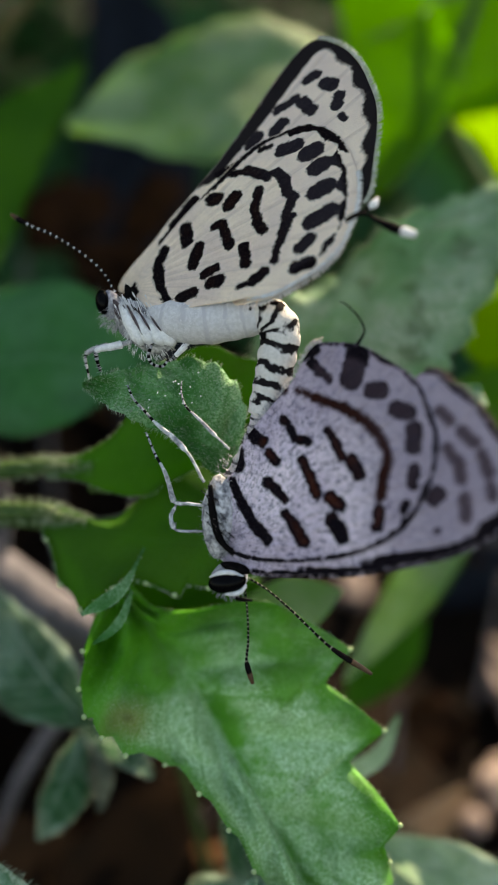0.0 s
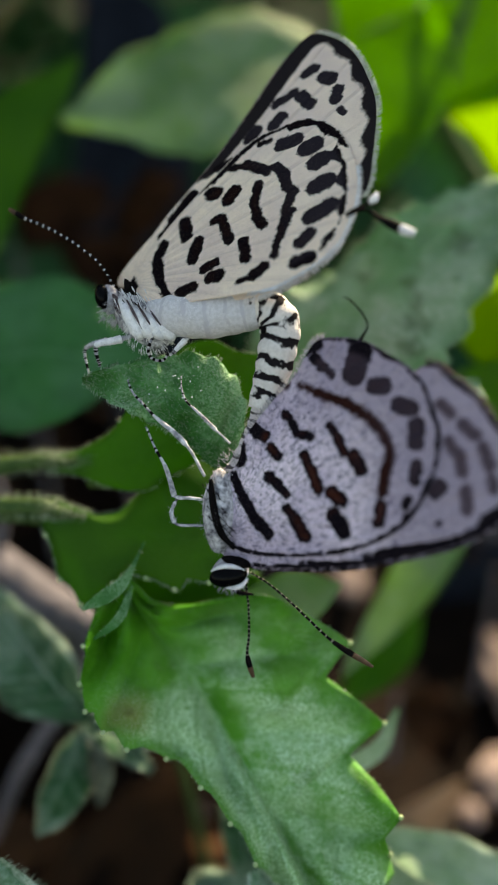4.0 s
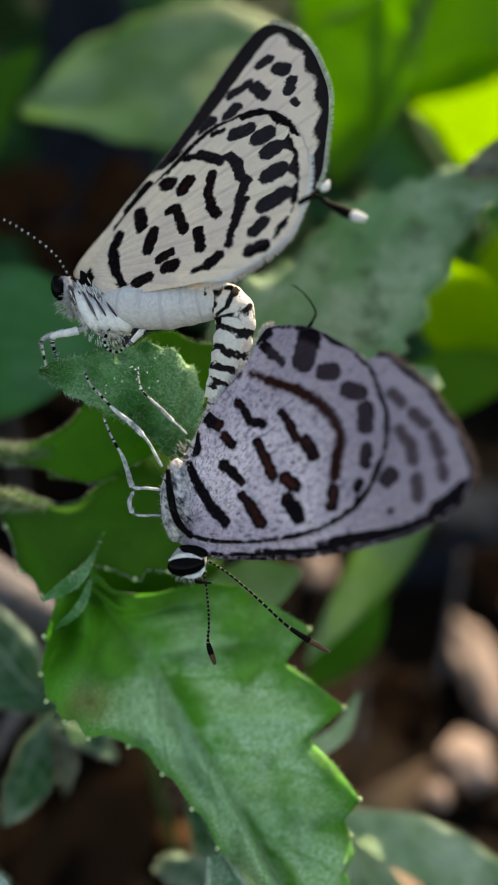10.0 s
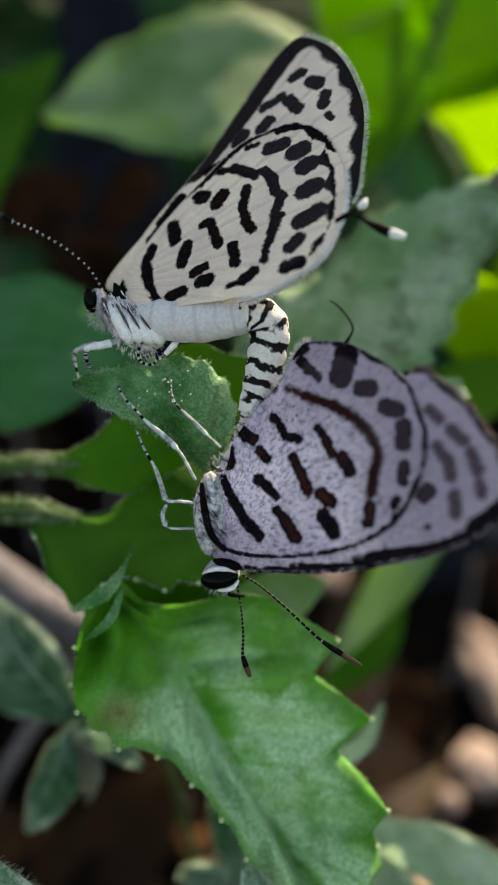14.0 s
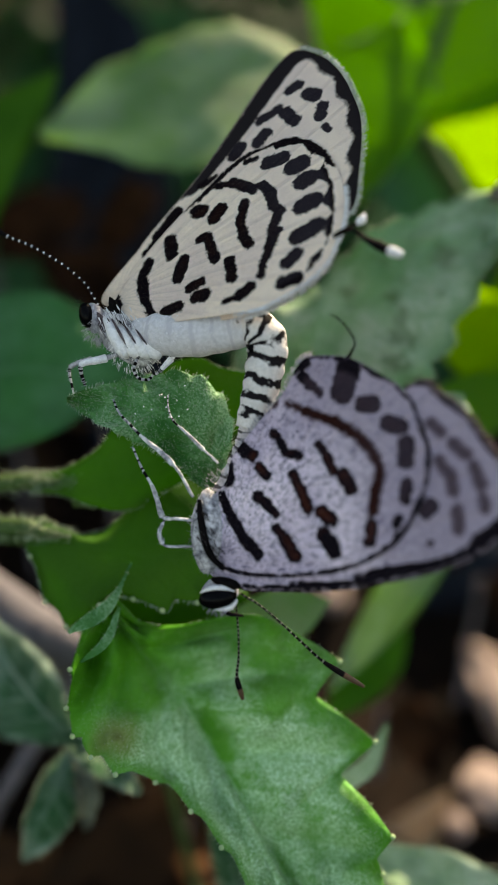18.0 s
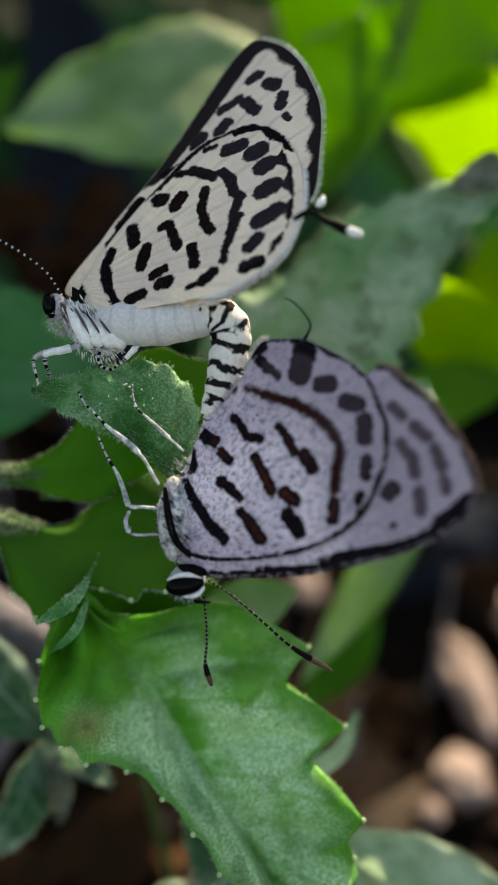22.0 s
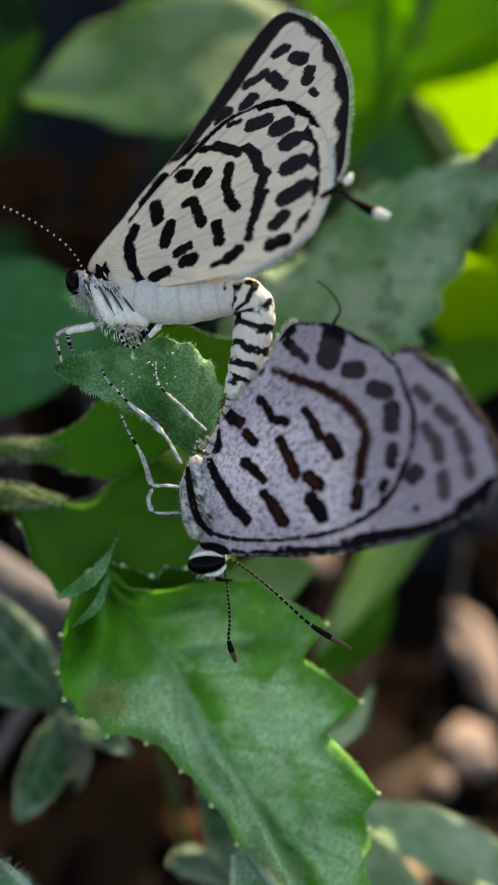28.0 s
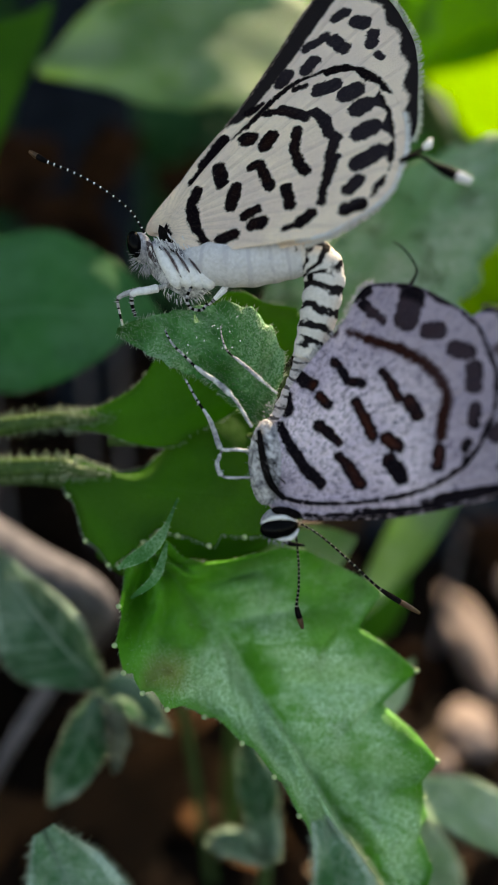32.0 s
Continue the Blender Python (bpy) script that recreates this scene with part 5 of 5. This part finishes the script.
    leg(b, [(-5.59, 4.77, 41.2), (-6.33, 4.54, 40.9), (-7.1, 4.36, 40.8), (-7.19, 3.93, 41.0), (-7.05, 3.37, 41.2)], 0.18, "greyish-white foreleg", GREY, WHITE, GREY, (0.15, 0.55))
    leg(b, [(-5.9, 4.8, 41.6), (-6.96, 4.6, 41.6), (-7.68, 4.36, 41.6), (-7.84, 4.04, 41.6), (-7.65, 3.0, 41.6)], 0.13, "", GREY, GREY, LEG, (0.2, 0.6))
    leg(b, [(-2.75, 4.75, 40.6), (-3.1, 4.4, 40.55), (-3.4, 4.1, 40.6), (-3.75, 3.8, 40.75)], 0.14, "", WHITE, WHITE, MOTTLED, (0.2, 0.7))
    banded(b, "foot", [(-4.48, 4.7, 40.6), (-4.7, 4.12, 40.55), (-4.56, 3.7, 40.65), (-4.07, 3.58, 40.65), (-3.78, 3.9, 40.7)], (0.075, 0.075, 0.07, 0.07, 0.06), 46, 6, (GREY, BLACK), 0.5, "foot with black and white rings")
    return hindwings, (tail, tip)


def hanging_butterfly():
    """The grey butterfly, head down below the other."""
    random.seed(12)
    b = thing("butterfly", (-2.0, -3.0, 39.6), "grey speckled butterfly with dark spots hanging head down", "butterfly", "mating butterflies")
    o, e1, e2, nrm = (-1.41, -4.82, -39.36), (0.8724, 0.1518, 0.4646), (-0.0919, 0.9846, -0.149), (-0.4801, 0.0873, 0.8729)
    fore = [(0.0, 0.0), (0.66, -0.79), (1.93, -1.27), (5.48, -1.62), (8.2, -1.52), (10.75, -1.2), (12.48, -0.55), (13.37, 0.2), (13.66, 1.12), (13.38, 2.4), (12.65, 3.97), (12.05, 4.92), (11.4, 5.58), (10.43, 6.22), (7.84, 4.62), (3.21, 2.39)]
    hind = [(-0.16, 0.79), (-0.2, 2.36), (1.29, 3.45), (1.87, 4.65), (3.34, 5.95), (4.61, 6.99), (5.44, 8.04), (6.16, 8.34), (7.73, 7.95), (8.92, 7.09), (10.04, 6.01), (10.54, 4.6), (10.69, 3.17), (10.27, 1.84), (9.6, 0.77), (8.48, -0.25), (6.09, -0.97), (2.83, -0.86), (0.86, -0.35)]
    row = [(7.72, 7.41, 7.34, 6.55, 0.45), (8.19, 5.85, 8.53, 5.77, 0.33), (9.13, 4.88, 9.65, 4.62, 0.3), (9.79, 3.91, 9.64, 3.23, 0.31), (9.57, 2.3, 9.4, 1.7, 0.22), (9.09, 0.94, 8.92, 0.74, 0.17), (9.14, 0.12, 9.47, 0.28, 0.32), (7.65, -0.5, 7.75, -0.49, 0.12)]
    arc = [(4.78, 6.49, 5.53, 6, 0.12), (5.53, 6, 6.77, 5.37, 0.17), (6.77, 5.37, 7.82, 4.54, 0.19), (7.82, 4.54, 8.34, 3.79, 0.19), (8.34, 3.79, 8.52, 3.04, 0.17), (8.52, 3.04, 8.37, 2.35, 0.17), (8.3, 2.36, 8.02, 1.35, 0.2), (3.9, 6.6, 4.18, 6.59, 0.1)]
    cell = [(7.9, 0.85, 7.7, 0.17, 0.22), (6.03, 4.45, 6.3, 3.93, 0.18), (6.3, 3.93, 6.51, 3.23, 0.2), (6.95, 3.03, 7.17, 2.44, 0.27), (4.66, 3.37, 4.92, 2.71, 0.21), (4.92, 2.71, 5.15, 1.86, 0.23), (3.94, 5.32, 4.22, 4.91, 0.18), (4.22, 4.91, 4.42, 4.37, 0.18), (4.63, 4.32, 4.99, 4.13, 0.2), (2.35, 4.91, 2.81, 4.52, 0.26), (3.08, 3.96, 3.39, 3.55, 0.21), (1.53, 4.19, 1.5, 3.55, 0.26), (2.84, 2.64, 3.22, 2.32, 0.23), (3.22, 2.32, 3.62, 1.81, 0.18), (1.09, 2.93, 1.45, 1.9, 0.2), (1.45, 1.9, 2.08, 0.8, 0.22), (2.08, 0.8, 2.59, 0.18, 0.24), (3.59, 1.17, 3.95, 0.65, 0.21), (3.95, 0.65, 4.33, -0.11, 0.26), (5.75, 1.62, 6.17, 1.24, 0.27), (5.78, 0.69, 6.11, -0.07, 0.3)]
    apex = [(5.26, 7.99, 5.82, 8.08, 0.24), (5.54, 7.59, 5.95, 7.07, 0.2), (6.14, 6.87, 6.35, 6.67, 0.15)]
    fore_marks = [(10.96, 2.98, 11.32, 2.41, 0.16), (11.32, 2.41, 11.39, 1.71, 0.18), (11.43, 0.91, 11.38, 0.17, 0.18), (11.68, 3.53, 12.07, 3.07, 0.18), (12.32, 2.52, 12.49, 1.74, 0.18), (12.5, 1.25, 12.5, 0.84, 0.15), (10.89, 4.53, 11.18, 4.1, 0.16), (10.19, 1.04, 10.38, 1.19, 0.25), (10.15, -0.28, 10.2, -0.24, 0.11)]
    fore_bands = [(1.0, 4.4, 0.0, 0.14), (2.0, 7.6, 0.0, 0.22, 0.52), (6.6, 13.2, 0.0, 0.16)]
    hind_bands = [(5.6, 15.2, 0.0, 0.19), (14.6, 18.8, 0.0, 0.20)]
    hindwings = []
    for near in (True, False):
        w = 0.0 if near else -0.35
        text = "" if near else "far wing of the shut pair"
        at = o if near else tuple(p - 0.12 * q for p, q in zip(o, e2))
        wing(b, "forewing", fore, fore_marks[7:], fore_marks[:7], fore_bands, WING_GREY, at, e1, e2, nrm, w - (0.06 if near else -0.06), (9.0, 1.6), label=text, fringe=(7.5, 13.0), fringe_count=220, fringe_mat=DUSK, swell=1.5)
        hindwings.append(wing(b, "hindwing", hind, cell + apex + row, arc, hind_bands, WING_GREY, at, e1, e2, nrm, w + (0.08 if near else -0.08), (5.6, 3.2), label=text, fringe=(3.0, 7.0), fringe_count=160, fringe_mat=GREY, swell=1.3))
    part("tail", *tube([(4.61, 4.15, 37.3), (4.81, 4.44, 37.3), (4.97, 4.87, 37.3), (4.68, 5.43, 37.3), (4.24, 5.89, 37.3), (3.92, 6.06, 37.3)], (0.10, 0.06, 0.042, 0.038, 0.034, 0.022), 30, 8)[:2], BLACK, hindwings[0], "thin curled black tail")
    part("thorax", *ball((-1.35, -3.4, 39.6), (0.8, 1.9, 0.9), (0, 0, 0), 0.1), MOTTLED, b)
    part("thorax_stripe", *tube([(-1.75, -1.9, 38.95), (-1.65, -3.0, 38.72), (-1.35, -4.2, 38.72), (-0.7, -5.0, 38.7)], (0.10, 0.18, 0.18, 0.09), 20, 10)[:2], BLACK, b, "black stripe along the thorax")
    streaks(b, (-1.9, -2.2, 39.0), (-1.0, -4.6, 38.9), (0.5, -0.6, -0.3), 60, 0.6, BLACK)
    fuzz(b, (-1.3, -3.4, 39.5), (0.85, 1.9, 0.9), 360, 0.30, MOTTLED, (-0.3, 0.3, -0.2))
    ringed(b, "abdomen", [(-0.6, -1.8, 40.4), (0.1, -0.3, 40.6), (0.5, 0.8, 40.3), (0.72, 1.9, 39.9)], (0.62, 0.52, 0.52, 0.52), SEGMENTS_GREY, "grey scaled abdomen with dusky rings", count=7)
    fuzz(b, (-0.9, -1.3, 39.5), (0.55, 0.7, 0.5), 140, 0.2, MOTTLED, (-0.5, 0.9, 0))
    head = part("head", *ball((-0.85, -6.05, 39.35), (0.85, 0.68, 0.65), (0, 0, 5), 0.08), GREY, b)
    part("compound_eye", *ball((-0.98, -6.22, 38.75), (0.86, 0.52, 0.5), (0, 0, 8)), EYE_BLACK, head, "shiny black eye")
    part("eye_rim", *tube([(-1.75, -6.0, 38.75), (-1.3, -5.78, 38.5), (-0.8, -5.75, 38.45), (-0.25, -5.95, 38.6)], (0.04, 0.11, 0.12, 0.04), 16, 8)[:2], WHITE, head, "white band over the eye")
    part("eye_rim", *tube([(-1.3, -6.62, 38.7), (-0.85, -6.72, 38.55), (-0.4, -6.62, 38.55), (-0.12, -6.3, 38.6)], (0.04, 0.10, 0.12, 0.04), 16, 8)[:2], WHITE, head, "white band under the eye")
    part("crown", *ball((-0.55, -5.6, 38.85), (0.75, 0.22, 0.4), (0, 0, -14), 0.1), BLACK, head, "black tuft on the crown")
    fuzz(b, (-0.9, -6.4, 39.0), (0.7, 0.6, 0.5), 120, 0.3, GREY, (0, -0.6, -0.3))
    part("palp", *tube([(-0.9, -6.6, 39.0), (-0.5, -6.95, 38.8), (0.15, -7.05, 38.7)], (0.14, 0.12, 0.05), 12, 8)[:2], BLACK, head)
    antenna(b, [(0.0, -6.08, 38.9), (0.81, -6.6, 39.0), (1.75, -7.41, 39.1), (2.7, -8.32, 39.1), (3.79, -9.33, 39.2), (5.55, -10.47, 39.3)], rings=ANTENNA_RING)
    low_antenna = antenna(b, [(-0.2, -6.53, 38.9), (-0.1, -7.35, 39.0), (-0.05, -8.17, 39.0), (-0.05, -9.04, 39.1), (-0.11, -9.91, 39.2), (0.16, -10.9, 39.3)], rings=ANTENNA_RING)
    leg(b, [(-2.03, -1.78, 39.2), (-2.7, -0.59, 39.4), (-3.49, 0.25, 39.7), (-4.27, 0.86, 40.1), (-4.91, 1.52, 40.4), (-5.43, 2.08, 40.6), (-5.72, 2.7, 40.9)], 0.115, bounds=(0.22, 0.52))
    leg(b, [(-0.88, -0.3, 39.2), (-1.55, 0.34, 39.5), (-2.37, 1.15, 40.0), (-2.92, 1.66, 40.3), (-3.15, 2.27, 40.5), (-3.18, 2.86, 40.8)], 0.085, bounds=(0.20, 0.46), shin=MOTTLED)
    leg(b, [(-2.05, -2.84, 39.2), (-2.74, -2.76, 39.3), (-3.38, -2.71, 39.5), (-3.63, -2.03, 39.7), (-3.89, -1.32, 39.9), (-4.39, -0.48, 40.3), (-4.85, 0.48, 40.9)], 0.12, bounds=(0.34, 0.68), thigh=LEG)
    leg(b, [(-2.08, -4.0, 39.2), (-2.76, -4.01, 39.3), (-3.34, -3.94, 39.4), (-3.57, -3.47, 39.6), (-3.43, -3.01, 39.8), (-3.27, -2.72, 40.2)], 0.10, bounds=(0.45, 0.8), thigh=MOTTLED, shin=LEG)
    return hindwings, low_antenna


cream_hindwings, cream_tail = resting_butterfly()
grey_hindwings, grey_antenna = hanging_butterfly()


# ---- what moves: the hindwings rub slowly, a tail and an antenna twitch ----
# seconds; turn of the cream hindwings, of their tail, of the grey hindwings and of the lower antenna in degrees
TWITCHES = [
    (0, 0, 3, 0.1, -0),
    (0.5, -0.5, -0.3, -0, -0.5),
    (1, -0.4, 4.9, -0.1, -0.1),
    (1.5, 0.4, 1.7, 0.1, 0.5),
    (2, 0.1, -2.7, -0, 0),
    (2.5, 0.3, -6.7, -0.1, 0.1),
    (4.5, -0.5, 0.5, -0.7, -0.6),
    (5, -0.6, -3.9, -0.6, -0.5),
    (5.5, -0.2, -8.2, -1, -2.2),
    (6, -0.1, -3.9, -0.7, -2.2),
    (6.5, -0.4, -0.5, -1.1, -3),
    (7, -0.4, -1.7, 0.3, -1.8),
    (7.5, -0.7, 1.2, -0.2, 0.9),
    (8, -0.3, 0.9, -0.2, -0.4),
    (8.5, 0.5, 1, -0.2, 1.1),
    (9, 0.2, -2.7, 0.4, 0.1),
    (9.5, 0.1, 2, 0.4, -0.1),
    (10, 0.6, 0.6, 0.8, 1.3),
    (10.5, 0.6, 0.5, 0.4, -1.5),
    (11, 0.9, -0.3, 0.2, -0.2),
    (11.5, 0.9, 1.8, 0.7, 0.3),
    (12, -0.4, 7.4, 0.1, 1.1),
    (12.5, -0, 2.6, 0.6, 1.9),
    (13, -0.4, 0.5, 0.7, 2.9),
    (13.5, 0.1, 2.5, 0.3, 3.4),
    (15.5, -0.2, -3.2, 1, 0.4),
    (16, 0.3, -1, 0.1, 1),
    (16.5, -0.7, 0.2, 0.1, -0.1),
    (17, -0.6, 1.2, -0.1, -1.2),
    (17.5, -0.6, 0.2, -0.2, -0.5),
    (18, -1, 0.1, -0.4, -1.1),
    (18.5, -1.2, 1.8, -0.6, -2.5),
    (19, -0.4, 1.2, -0.5, -1.7),
    (19.5, -0.1, 4, -0.7, -2),
    (20, -0.2, 5.2, -0.7, -2.7),
    (20.5, 0.5, 0.6, 0.6, 1),
    (21, -0.3, 1.6, 0.6, 0.6),
    (21.5, -0.6, 3.5, 0.6, -0.2),
    (22, 0.1, 0.4, 1.4, -1.1),
    (22.5, 0.4, -2.2, 2.1, 4.2),
    (23, 0.8, -3, 0.3, 0.8),
    (23.5, 1.2, -4.5, -0.4, 0.5),
    (24, 1.1, -4.6, -0.7, 1.2),
    (24.5, 0.8, -3.6, -0.7, 2),
    (25, 0.4, 3.2, -0.9, 0.9),
    (25.5, 0.4, -1.2, -1, 0.3),
    (27.5, 0.2, -1.4, -0.2, 0.6),
    (28, 0.6, -3.1, 0.1, 1.2),
    (28.5, 1, -2, 0, 1.3),
    (29, 0.5, -1.4, 0.2, 1.5),
    (29.5, 0.6, -4.4, 0.1, 0.2),
    (30, 0.3, 1.9, 0.2, -0.8),
    (30.5, -0.7, 8.7, 0.3, -1.2),
    (31, -0.7, -0, -0.1, -2.7),
    (31.5, -1, 2.8, -0.2, 0),
    (32, -0.8, -1.2, -0.2, -0.8),
]


def turned(moving, hinge, axis, degrees):
    """The pose of a part turned about a hinge in the plant's frame."""
    at = origin_of(moving)
    q = Vector((hinge[0] - at[0], hinge[1] - at[1], at[2] - hinge[2])) * MM
    return Matrix.Translation(q) @ Matrix.Rotation(radians(degrees), 4, Vector(axis)) @ Matrix.Translation(-q)


def motions():
    cream, grey = (-0.442, 0.402, 0.803), (-0.480, 0.087, 0.873)
    for w in cream_hindwings:
        walk(w, [(t, turned(w, (-5.99, 7.47, 42.05), cream, a)) for t, a, _, _, _ in TWITCHES])
    for w in cream_tail:
        walk(w, [(t, turned(w, (4.05, 9.34, 36.5), cream, a)) for t, _, a, _, _ in TWITCHES])
    for w in grey_hindwings:
        walk(w, [(t, turned(w, (-1.41, -4.82, 39.36), grey, a)) for t, _, _, a, _ in TWITCHES])
    walk(grey_antenna, [(t, turned(grey_antenna, (-0.2, -6.5, 38.7), (0, 0, 1), a)) for t, _, _, _, a in TWITCHES])


motions()
